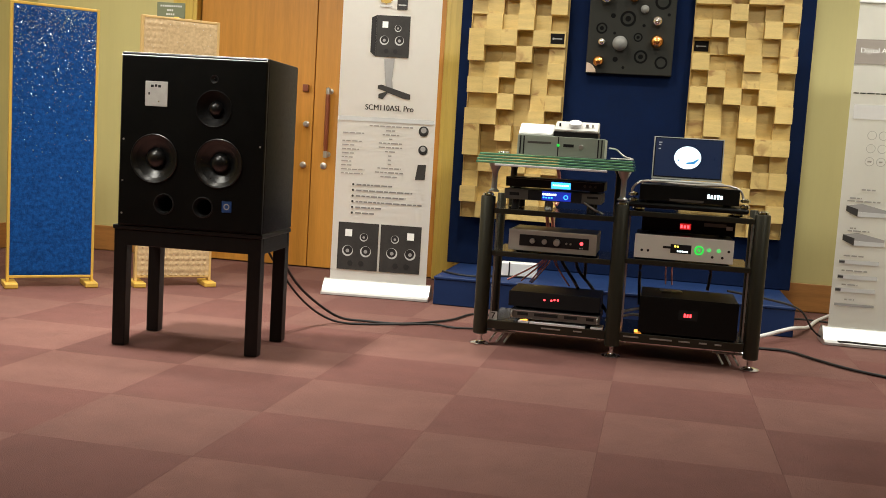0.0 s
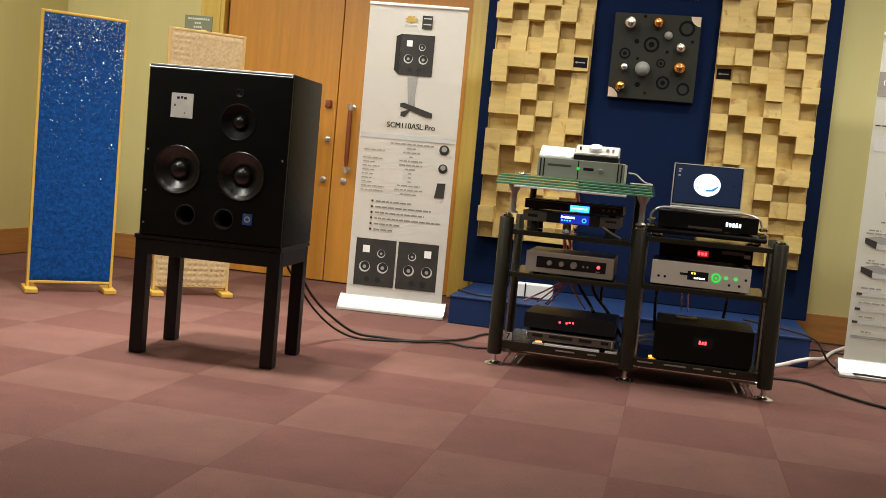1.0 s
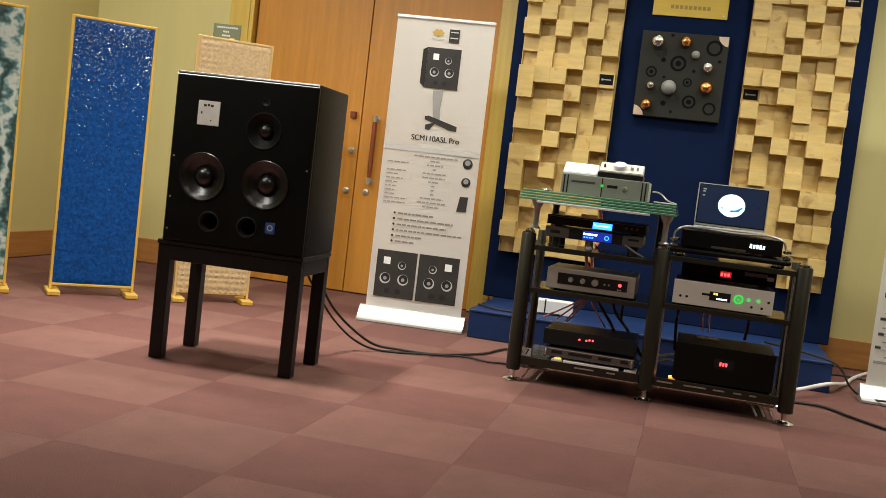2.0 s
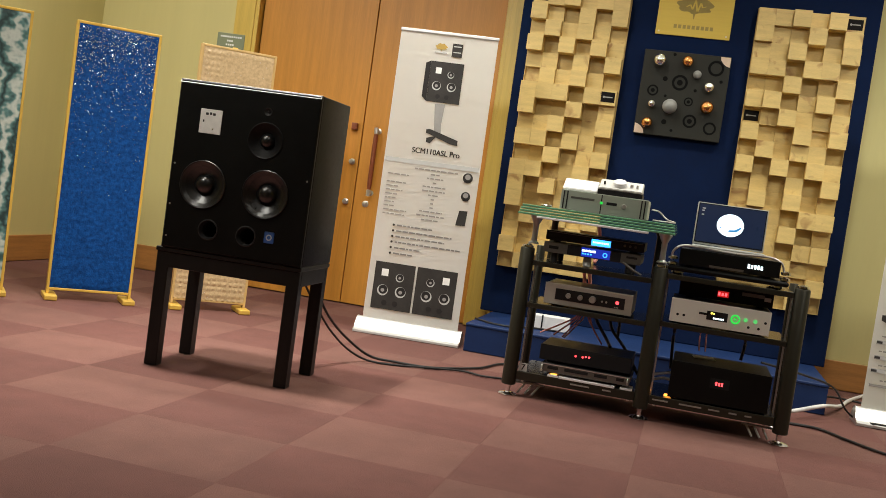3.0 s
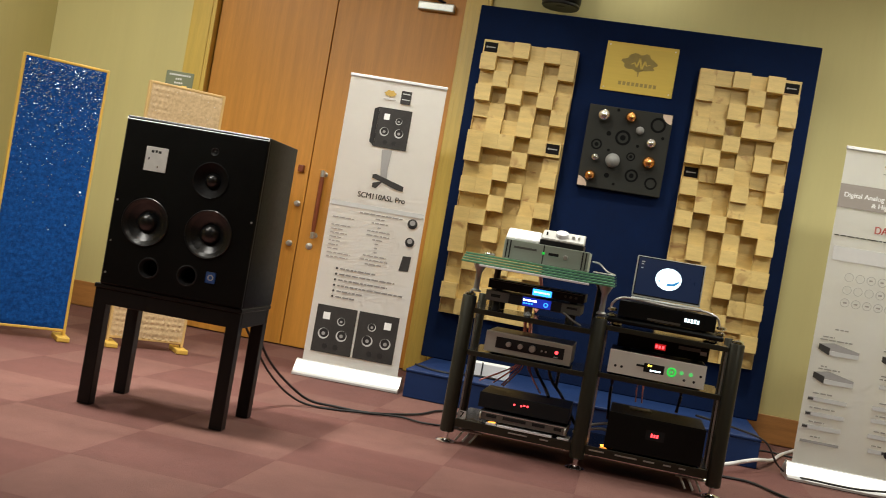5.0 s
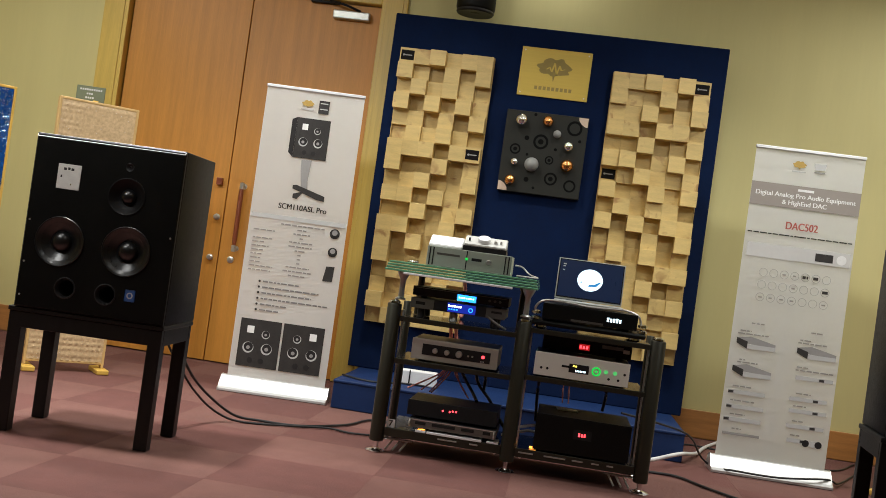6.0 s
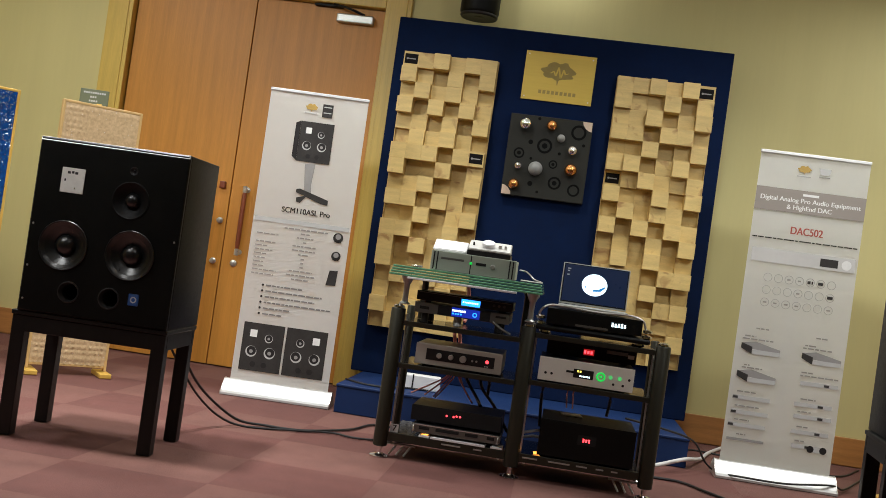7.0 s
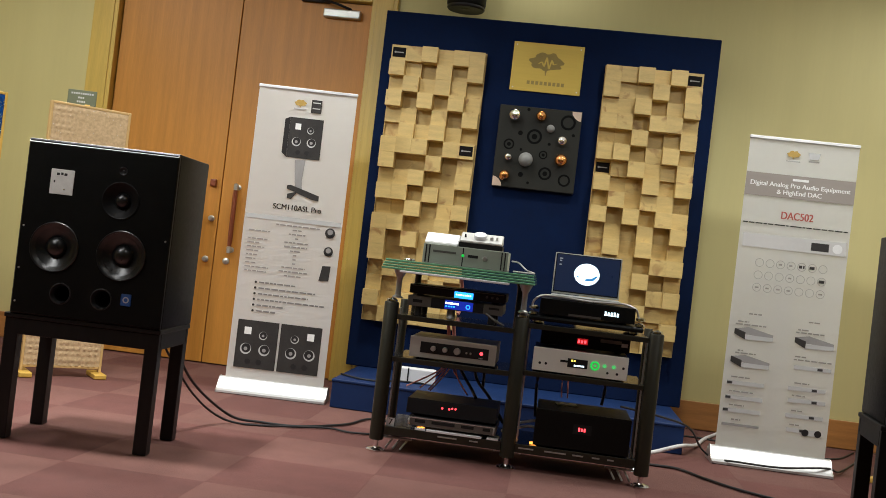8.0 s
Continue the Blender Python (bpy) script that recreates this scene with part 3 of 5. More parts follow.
    bm = lathe(B(), [(0.0, F0 - 0.0045), (0.003, F0 - 0.004), (0.003, F0 - 0.003)], (x + 0.012, 0, z - 0.03), "Y", 10)
    part("indicator", bm, CHROME, bp)
    x, z = at(0.759, 0.853)
    bd = part("badge", box(B(), x - 0.0215, x + 0.0215, F0 - 0.003, F0 - 0.0002, z - 0.024, z + 0.024, 0.004), BLUE_BADGE, sp, "small blue badge")
    bm = lathe(B(), [(0.013, F0 - 0.0031), (0.013, F0 - 0.0036), (0.008, F0 - 0.0036), (0.008, F0 - 0.0031)], (x, 0, z), "Y", 20, False)
    part("ring_mark", bm, PRINT_GREY, bd)
    for u, v in ((0.03, 0.50), (0.03, 0.74), (0.03, 0.93), (0.97, 0.50)):
        x, z = at(u, v)
        part("screw", lathe(B(), [(0.0, F0 - 0.002), (0.0035, F0 - 0.0018), (0.0045, F0 - 0.0002)], (x, 0, z), "Y", 10), STEEL, sp)
    return sp


STAND_A, STAND_B = pose(-1.884, 4.105, 0, 0, 0, 4), pose(1.588, 4.05, 0, 0, 0, -5)
stand = make_stand()
stand.matrix_world = STAND_A
copy_thing(stand, STAND_B)
speaker = make_speaker()
speaker.matrix_world = STAND_A @ pose(0.010, 0, 0.5155)
copy_thing(speaker, STAND_B @ pose(0, 0, 0.5155))


# ---- decorative acoustic panels standing along the corner ----
def standing_panel(label, filling, x, y, yaw, width=0.45, height=1.565):
    rim = CREAM_RIM if filling is CREAM_TUFT else GOLD_WOOD
    p = thing("acoustic_panel", label, "acoustic panel", pose(x, y, 0, 0, 0, yaw), "standing acoustic panels")
    h, t = width / 2, 0.015
    for sx in (-1, 1):
        part("side_rail", box(B(), sx * (h - t / 2) - t / 2, sx * (h - t / 2) + t / 2, -0.022, 0.022, 0.03, height, 0.003), rim, p)
        foot = part("foot", box(B(), sx * (h - 0.02) - 0.035, sx * (h - 0.02) + 0.035, -0.10, 0.10, 0.001, 0.03, 0.006), GOLD_WOOD, p, "gilded foot")
    for z0, z1 in ((0.05, 0.05 + t), (height - t, height)):
        part("cross_rail", box(B(), -h + t, h - t, -0.021, 0.021, z0, z1, 0.003), rim, p)
    bm = bmesh.new()
    nx, nz = 44, 150
    wide, high = width - 2 * t, height - 0.05 - 2 * t
    grid = [[None] * (nz + 1) for _ in range(nx + 1)]
    for i in range(nx + 1):
        for j in range(nz + 1):
            px, pz = -wide / 2 + wide * i / nx, 0.05 + t + high * j / nz
            edge = min(i, nx - i, j, nz - j)
            lift = (0.004 + (0.0012 if filling is CREAM_TUFT else 0.0032) * noise.noise(Vector((px * 60 + x * 9, pz * 60, 0.3)))) * min(edge / 2, 1)
            if filling is CREAM_TUFT and (px < -0.08 or pz < 0.7):
                lift += 0.010 * max(0.0, math.sin((px + pz) * 95) * math.sin((px - pz) * 95) - 0.1)
            grid[i][j] = bm.verts.new((px, -0.018 - lift, pz))
    for i in range(nx):
        for j in range(nz):
            bm.faces.new((grid[i][j], grid[i + 1][j], grid[i + 1][j + 1], grid[i][j + 1]))
    back = [bm.verts.new((sx * wide / 2, 0.02, z)) for sx, z in ((-1, 0.05 + t), (1, 0.05 + t), (1, 0.05 + t + high), (-1, 0.05 + t + high))]
    bm.faces.new(back[::-1])
    part("filling", bm, filling, p, smooth=True)
    if filling is BLUE_TUFT:
        # flakes crowd towards the top, so the lit glints are placed by their spread
        rnd_, bm = random.Random(11), bmesh.new()
        for k in range(1900):
            px, pz = rnd_.uniform(-wide / 2, wide / 2), 0.08 + (high - 0.02) * rnd_.random() ** 0.17
            turn = Euler((rnd_.gauss(0, 0.55), rnd_.gauss(0, 0.5), rnd_.gauss(0, 0.55))).to_matrix()
            r_ = rnd_.uniform(0.0009, 0.0026)
            vs = [bm.verts.new(Vector((px, -0.0285, pz)) + turn @ Vector((r_ * cx, 0, r_ * cz))) for cx, cz in ((-1, -1), (1, -1), (1, 1), (-1, 1))]
            bm.faces.new(vs)
        tagged(part("glitter", bm, GLITTER, p, "fine silver glitter flakes"), kind="stuff")
    return p


standing_panel("tall panel of shaggy glittering blue fibre in a gilded frame", BLUE_TUFT, -3.296, 5.13, 41, 0.463)
standing_panel("tall cream-gold embossed panel in a gilded frame", CREAM_TUFT, -2.757, 5.548, 39.5)
standing_panel("tall panel with green and grey swirls in a gilded frame", GREEN_SWIRL, -3.815, 4.69, 41)
standing_panel("tall cream-gold panel in a gilded frame behind the second stand", CREAM_TUFT, 2.027, 5.618, -40)
sign = thing("sign", "small olive sign with three pale lines above the cream panel", "sign", pose(-2.812, 5.53, 1.553, 0, 0, 8))
part("plate", box(B(), -0.083, 0.083, -0.003, 0.003, 0.012, 0.100, 0.002), GREEN_SIGN, sign)
bm = B()
for w, z in ((0.125, 0.080), (0.045, 0.056), (0.055, 0.033)):
    for k in range(round(w / 0.013)):
        box(bm, -w / 2 + k * 0.013, -w / 2 + k * 0.013 + 0.009, -0.0036, -0.003, z - 0.005, z + 0.005)
part("lettering", bm, PRINT_GREY, sign, "three pale lines of lettering")
part("clip", box(B(), 0.02, 0.05, -0.005, 0.012, 0.001, 0.02, 0.001), GOLD_WOOD, sign)


# ---- roll-up banners ----
def banner(name_label, m, width, z1):
    b = thing("roll_up_banner", name_label, "banner", m, "roll-up banners")
    h = width / 2
    bm = extrude_x(B(), [(-0.10, 0.004), (-0.10, 0.016), (-0.075, 0.026), (-0.045, 0.06), (-0.02, 0.085), (0.012, 0.088), (0.045, 0.07), (0.10, 0.018), (0.10, 0.004)], -h - 0.025, h + 0.025)
    part("cassette", bm, ALU, b, "brushed aluminium base cassette")
    for sx in (-1, 1):
        bm = extrude_x(B(), [(-0.103, 0.002), (-0.103, 0.019), (-0.076, 0.030), (-0.046, 0.064), (-0.02, 0.090), (0.013, 0.092), (0.048, 0.073), (0.103, 0.020), (0.103, 0.002)],
                       sx * (h + 0.0255) - (0.004 if sx < 0 else 0), sx * (h + 0.0255) + (0.004 if sx > 0 else 0))
        part("end_cap", bm, STEEL, b)
    bm = B()
    nx, nz = 8, 24
    rows_ = []
    for j in range(nz + 1):
        rows_.append([bm.verts.new((-h + width * i / nx, 0.0 + 0.0012 * math.sin(6 * j / nz + i * 0.5), 0.08 + (z1 - 0.085) * j / nz)) for i in range(nx + 1)])
    for j in range(nz):
        for i in range(nx):
            bm.faces.new((rows_[j][i], rows_[j][i + 1], rows_[j + 1][i + 1], rows_[j + 1][i]))
    bmesh.ops.solidify(bm, geom=bm.faces, thickness=0.0006)
    part("sheet", bm, PAPER, b, "white printed vinyl sheet")
    part("top_rail", box(B(), -h - 0.003, h + 0.003, -0.007, 0.007, z1 - 0.012, z1 + 0.006, 0.003), ALU, b, "aluminium top rail")
    part("pole", lathe(B(), [(0.008, 0.06), (0.008, z1 - 0.03)], (0.0, 0.035, 0), steps=12), ALU, b, "", True)
    return b


BAN = -0.0028


def place(width, z1):
    z0 = 0.09
    return lambda u, v: ((u - 0.5) * width, z0 + (1 - v) * (z1 - z0))


def bar(bm, x, z, w, h, layer=0):
    box(bm, x - w / 2, x + w / 2, BAN - 0.0005 - 0.0004 * layer, BAN, z - h / 2, z + h / 2)


WORDS = random.Random(21)


def line(parent, x, z, w, h, mat_, layer=0, name="text_line"):
    """A line of small print: a row of word-long bars."""
    bm, left = B(), x - w / 2
    while left < x + w / 2 - 0.004:
        long = min(WORDS.uniform(0.014, 0.042), x + w / 2 - left)
        bar(bm, left + long / 2, z, long, h, layer)
        left += long + 0.0055
    return part(name, bm, mat_, parent)


def disc(bm, x, z, r, layer=0, steps=20):
    lathe(bm, [(r, BAN), (r, BAN - 0.0005 - 0.0004 * layer), (0.0, BAN - 0.0005 - 0.0004 * layer)], (x, 0, z), "Y", steps)


def emblem(parent, x, z, s, mat, y):
    """A broad leafy crown over a short stem, cut out flat."""
    bm = B()
    outline = []
    for k in range(40):
        a = 2 * math.pi * k / 40
        r = 1 + 0.10 * math.sin(7 * a) + 0.05 * math.sin(11 * a + 1)
        outline.append((x + s * r * math.cos(a), z + 0.52 * s * r * math.sin(a) * (1.25 if math.sin(a) > 0 else 0.8)))
    prism(bm, outline, y - 0.0006, y)
    prism(bm, [(x - 0.07 * s, z - 0.42 * s), (x + 0.07 * s, z - 0.42 * s), (x + 0.02 * s, z - 0.75 * s), (x - 0.02 * s, z - 0.75 * s)], y - 0.0006, y)
    return part("emblem", bm, mat, parent)


def printed_speaker(parent, x, z, w, h, mirrored=False, side=False):
    """A printed picture of a black loudspeaker: dark panel with pale driver rings."""
    pic = part("printed_loudspeaker", box(B(), x - w / 2, x + w / 2, BAN - 0.0006, BAN, z - h / 2, z + h / 2), PRINT_DARK, parent, "printed picture of a black loudspeaker")
    s = -1 if mirrored else 1
    for u, v, r in ((-0.25, -0.10, 0.135), (0.20, -0.10, 0.135), (0.14, 0.20, 0.10)):
        bm = B()
        disc(bm, x + s * u * w, z + v * h, r * w, 2)
        part("printed_ring", bm, PRINT_GREY, pic)
    for u, v, r in ((-0.24, -0.085, 0.112), (0.21, -0.085, 0.112), (0.145, 0.21, 0.085), (-0.17, -0.36, 0.07), (0.10, -0.36, 0.07)):
        bm = B()
        disc(bm, x + s * u * w, z + v * h, r * w, 3)
        part("printed_cone", bm, PRINT_BLACK, pic)
    for u, v, r in ((-0.25, -0.10, 0.045), (0.20, -0.10, 0.045), (0.14, 0.20, 0.032)):
        bm = B()
        disc(bm, x + s * u * w, z + v * h, r * w, 4)
        part("printed_cap", bm, PRINT_MID, pic)
    bm = B()
    bar(bm, x - s * 0.24 * w, z + 0.28 * h, 0.17 * w, 0.15 * h, 2)
    part("printed_plate", bm, PRINT_WHITE, pic)
    return pic


W1, Z1 = 0.588, 1.835
b1 = banner("white roll-up banner advertising a black studio loudspeaker", pose(-1.577, 5.86, 0, 0, 0, 5), W1, Z1)
P = place(W1, Z1)
x, z = P(0.435, 0.053)
emblem(b1, x, z + 0.006, 0.034, PRINT_GOLD, BAN)
bm = B()
bar(bm, x, z - 0.026, 0.075, 0.007)
part("logo_line", bm, PRINT_GREY, b1)
x, z = P(0.60, 0.055)
bm = B()
bar(bm, x, z, 0.062, 0.078)
lg = part("logo_block", bm, PRINT_DARK, b1, "dark square logo")
bm = B()
bar(bm, x, z - 0.012, 0.046, 0.006, 2)
bar(bm, x, z + 0.022, 0.046, 0.006, 2)
part("logo_stripe", bm, PRINT_GREY, lg)
x, z = P(0.52, 0.167)
printed_speaker(b1, x, z, 0.20, 0.24)
bm = B()
prism(bm, [(x - 0.13, z + 0.105), (x - 0.1005, z + 0.12), (x - 0.1005, z - 0.12), (x - 0.13, z - 0.095)], BAN - 0.0006, BAN)
part("printed_side", bm, PRINT_BLACK, b1)
x, z = P(0.50, 0.300)
bm = B()
prism(bm, [(x - 0.032, z + 0.10), (x + 0.03, z + 0.105), (x + 0.022, z - 0.02), (x + 0.03, z - 0.09), (x - 0.012, z - 0.085), (x - 0.022, z + 0.0)], BAN - 0.0006, BAN)
stp = part("printed_stand", bm, PRINT_MID, b1, "printed picture of a steel stand")
bm = B()
prism(bm, [(x - 0.062, z - 0.055), (x - 0.04, z - 0.05), (x + 0.135, z - 0.10), (x + 0.135, z - 0.13), (x + 0.09, z - 0.125), (x + 0.0, z - 0.095), (x - 0.03, z - 0.135), (x - 0.055, z - 0.13), (x - 0.055, z - 0.105), (x - 0.01, z - 0.09), (x - 0.062, z - 0.075)], BAN - 0.0012, BAN - 0.0007)
part("printed_base", bm, PRINT_DARK, stp)
x, z = P(0.524, 0.407)
letters("title_lettering", "SCM110ASL Pro", 0.046, PRINT_BLACK, b1, (x, BAN - 0.0004, z), 0.288)
bm = B()
x, z = P(0.50, 0.447)
bar(bm, x, z, 0.57, 0.026)
part("printed_strip", bm, PRINT_GREY, b1, "pale grey heading strip")
rnd = random.Random(4)
for k in range(13):
    x, z = P(0.555, 0.468 + k * 0.0142)
    line(b1, x, z, 0.262 if k == 0 else rnd.choice((0.02, 0.06, 0.10, 0.14, 0.17)), 0.0075, PRINT_MID)
for k in (1, 3, 4, 5, 6, 7, 8, 9, 10, 11):
    x, z = P(0.06, 0.482 + k * 0.0138)
    w = rnd.uniform(0.05, 0.15)
    line(b1, x + w / 2, z, w, 0.0065, PRINT_MID)
for k in range(6):
    x, z = P(0.195, 0.671 + k * 0.0195)
    bm = B()
    disc(bm, x, z, 0.007)
    part("bullet", bm, PRINT_DARK, b1)
    w = (0.22, 0.34, 0.30, 0.40, 0.16, 0.115)[k]
    line(b1, x + 0.02 + w / 2, z, w, 0.0085, PRINT_SOFT)
for (u, v), r in (((0.886, 0.478), 0.030), ((0.889, 0.541), 0.028)):
    x, z = P(u, v)
    bm = B()
    disc(bm, x, z, r, 0, 24)
    bar(bm, x, z - r * 0.5, r * 1.3, r * 0.8)
    pd = part("printed_driver", bm, PRINT_DARK, b1, "printed picture of a driver")
    bm = B()
    disc(bm, x, z + 0.006, r * 0.55, 2)
    part("printed_cone", bm, PRINT_MID, pd)
x, z = P(0.88, 0.617)
bm = B()
prism(bm, [(x - 0.033, z - 0.045), (x - 0.02, z + 0.045), (x + 0.03, z + 0.048), (x + 0.026, z - 0.042)], BAN - 0.0006, BAN)
part("printed_amplifier", bm, PRINT_DARK, b1, "printed picture of an amplifier module")
x, z = P(0.275, 0.884)
printed_speaker(b1, x, z, 0.246, 0.285)
x, z = P(0.715, 0.884)
printed_speaker(b1, x, z, 0.246, 0.285, True)

W2, Z2 = 0.588, 1.806
b2 = banner("white roll-up banner advertising a digital converter", pose(1.268, 5.72, 0, 0, 0, 1), W2, Z2)
P = place(W2, Z2)
x, z = P(0.412, 0.052)
emblem(b2, x, z + 0.006, 0.034, PRINT_GOLD, BAN)
bm = B()
bar(bm, x, z - 0.030, 0.075, 0.006)
part("logo_line", bm, PRINT_GREY, b2)
x, z = P(0.60, 0.05)
bm = B()
prism(bm, [(x - 0.034, z + 0.022), (x + 0.034, z + 0.022), (x + 0.024, z - 0.014), (x - 0.024, z - 0.014)], BAN - 0.0006, BAN)
lg = part("logo_block", bm, PRINT_GREY, b2, "pale shield logo")
bm = B()
bar(bm, x, z - 0.026, 0.058, 0.007)
part("logo_line", bm, PRINT_MID, lg)
x, z = P(0.5, 0.152)
bm = B()
bar(bm, x, z, W2 - 0.001, 0.128)
band = part("printed_band", bm, PRINT_TAUPE, b2, "taupe heading band")
letters("band_lettering", "Digital Analog Pro Audio Equipment", 0.036, PRINT_WHITE, band, (x, BAN - 0.0010, z + 0.006), 0.535)
letters("band_lettering", "& HighEnd DAC", 0.036, PRINT_WHITE, band, (x, BAN - 0.0010, z - 0.034), 0.24)
bm = B()
bar(bm, x, z + 0.040, 0.085, 0.013, 2)
part("logo_line", bm, PRINT_WHITE, band)
x, z = P(0.504, 0.246)
letters("title_lettering", "DAC502", 0.058, PRINT_RED, b2, (x, BAN - 0.0004, z), 0.17)
for u, w in ((0.13, 0.13), (0.30, 0.06), (0.42, 0.09), (0.58, 0.11), (0.74, 0.09), (0.89, 0.10)):
    x, z = P(u, 0.277)
    line(b2, x, z, w, 0.0065, PRINT_DARK)
x, z = P(0.505, 0.333)
bm = B()
bar(bm, x, z, 0.555, 0.076)
dv = part("printed_device", bm, PRINT_PALE, b2, "printed picture of a silver converter")
bm = B()
x, z = P(0.742, 0.334)
bar(bm, x, z, 0.095, 0.044, 2)
part("printed_display", bm, PRINT_DARK, dv)
bm = B()
x, z = P(0.90, 0.334)
disc(bm, x, z, 0.026, 2, 28)
part("printed_knob", bm, PRINT_WHITE, dv)
for r_ in range(3):
    for c_ in range(7):
        x, z = P(0.212 + c_ * 0.0965, 0.403 + r_ * 0.040)
        icon = part("icon_disc", lathe(B(), [(0.0235, BAN), (0.0235, BAN - 0.0005), (0.0205, BAN - 0.0005), (0.0205, BAN)], (x, 0, z), "Y", 24, False), ICON_GREY, b2)
        dark = (r_, c_) in ((0, 4), (0, 5), (1, 6))
        if dark or rnd.random() < 0.6:
            line(icon, x, z, 0.030 if dark else 0.020, 0.016 if dark else 0.008, PRINT_DARK if dark else PRINT_MID, 2, name="icon_mark")
for u, v, w in ((0.235, 0.570, 0.075), (0.77, 0.575, 0.06), (0.13, 0.597, 0.06), (0.20, 0.606, 0.165), (0.68, 0.602, 0.06), (0.75, 0.611, 0.16), (0.13, 0.690, 0.03), (0.18, 0.698, 0.11),
                (0.68, 0.688, 0.06), (0.80, 0.698, 0.21), (0.16, 0.776, 0.10), (0.18, 0.822, 0.13), (0.15, 0.866, 0.08), (0.16, 0.912, 0.05), (0.72, 0.772, 0.08), (0.70, 0.812, 0.07), (0.70, 0.86, 0.06), (0.70, 0.905, 0.06)):
    x, z = P(u, v)
    line(b2, x, z, w, 0.007, PRINT_MID)
for u, v in ((0.235, 0.634), (0.79, 0.640), (0.229, 0.724)):
    x, z = P(u, v)
    bm = B()
    prism(bm, [(x - 0.105, z + 0.022), (x - 0.03, z + 0.036), (x + 0.105, z + 0.006), (x + 0.105, z - 0.012), (x - 0.045, z - 0.006)], BAN - 0.0006, BAN)
    d_ = part("printed_device", bm, PRINT_MID, b2, "printed picture of a converter")
    bm = B()
    prism(bm, [(x - 0.105, z + 0.024), (x - 0.045, z + 0.006), (x - 0.045, z - 0.034), (x - 0.105, z - 0.006)], BAN - 0.0012, BAN - 0.0007)
    part("printed_front", bm, PRINT_DARK, d_)
    bm = B()
    prism(bm, [(x - 0.044, z - 0.008), (x + 0.105, z - 0.008), (x + 0.105, z - 0.030), (x - 0.044, z - 0.034)], BAN - 0.0012, BAN - 0.0007)
    part("printed_panel", bm, PRINT_GREY, d_)
for u, v, dark in ((0.80, 0.722, 0), (0.21, 0.795, 0), (0.21, 0.842, 1), (0.20, 0.883, 0), (0.205, 0.929, 2), (0.77, 0.790, 0), (0.78, 0.828, 1), (0.772, 0.877, 0), (0.70, 0.922, 0)):
    x, z = P(u, v)
    bm = B()
    bar(bm, x, z, 0.20 if u != 0.70 else 0.09, 0.022 if dark != 2 else 0.014)
    d_ = part("printed_device", bm, (PRINT_GREY, PRINT_GREY, PRINT_MID)[dark], b2, "printed picture of a slim audio device")
    bm = B()
    bar(bm, x + (0.04 if u > 0.5 else -0.085), z, 0.028, 0.013, 2)
    part("printed_display", bm, PRINT_DARK if dark != 2 else PRINT_MID, d_)
x, z = P(0.855, 0.926)
bm = B()
bar(bm, x, z, 0.092, 0.032)
d_ = part("printed_device", bm, PRINT_GREY, b2, "printed picture of a device with two black knobs")
for sx in (-1, 1):
    bm = B()
    disc(bm, x + sx * 0.034, z, 0.019, 2)
    part("printed_knob", bm, PRINT_BLACK, d_)

# ---- navy display board ----
FRONT = 6.50
plinth = thing("display_plinth", "low navy blue box plinth under the display board", "plinth", pose(0, 0, 0))
part("top_panel", box(B(), -1.21, 0.81, 5.745, FRONT + 0.10, 0.150, 0.168, 0.006, 3), PLINTH_BLUE, plinth)
part("front_panel", box(B(), -1.206, 0.806, 5.749, 5.767, 0.003, 0.1498, 0.003), PLINTH_BLUE, plinth)
for px in (-1.206, 0.788):
    part("side_panel", box(B(), px, px + 0.018, 5.7675, FRONT + 0.095, 0.003, 0.1498, 0.003), PLINTH_BLUE, plinth)
solid("display_board", box(B(), -1.29, 0.865, FRONT, FRONT + 0.09, 0.169, 2.505, 0.006), BLUE_FABRIC, "tall navy fabric-covered display board on a plinth", "display board")


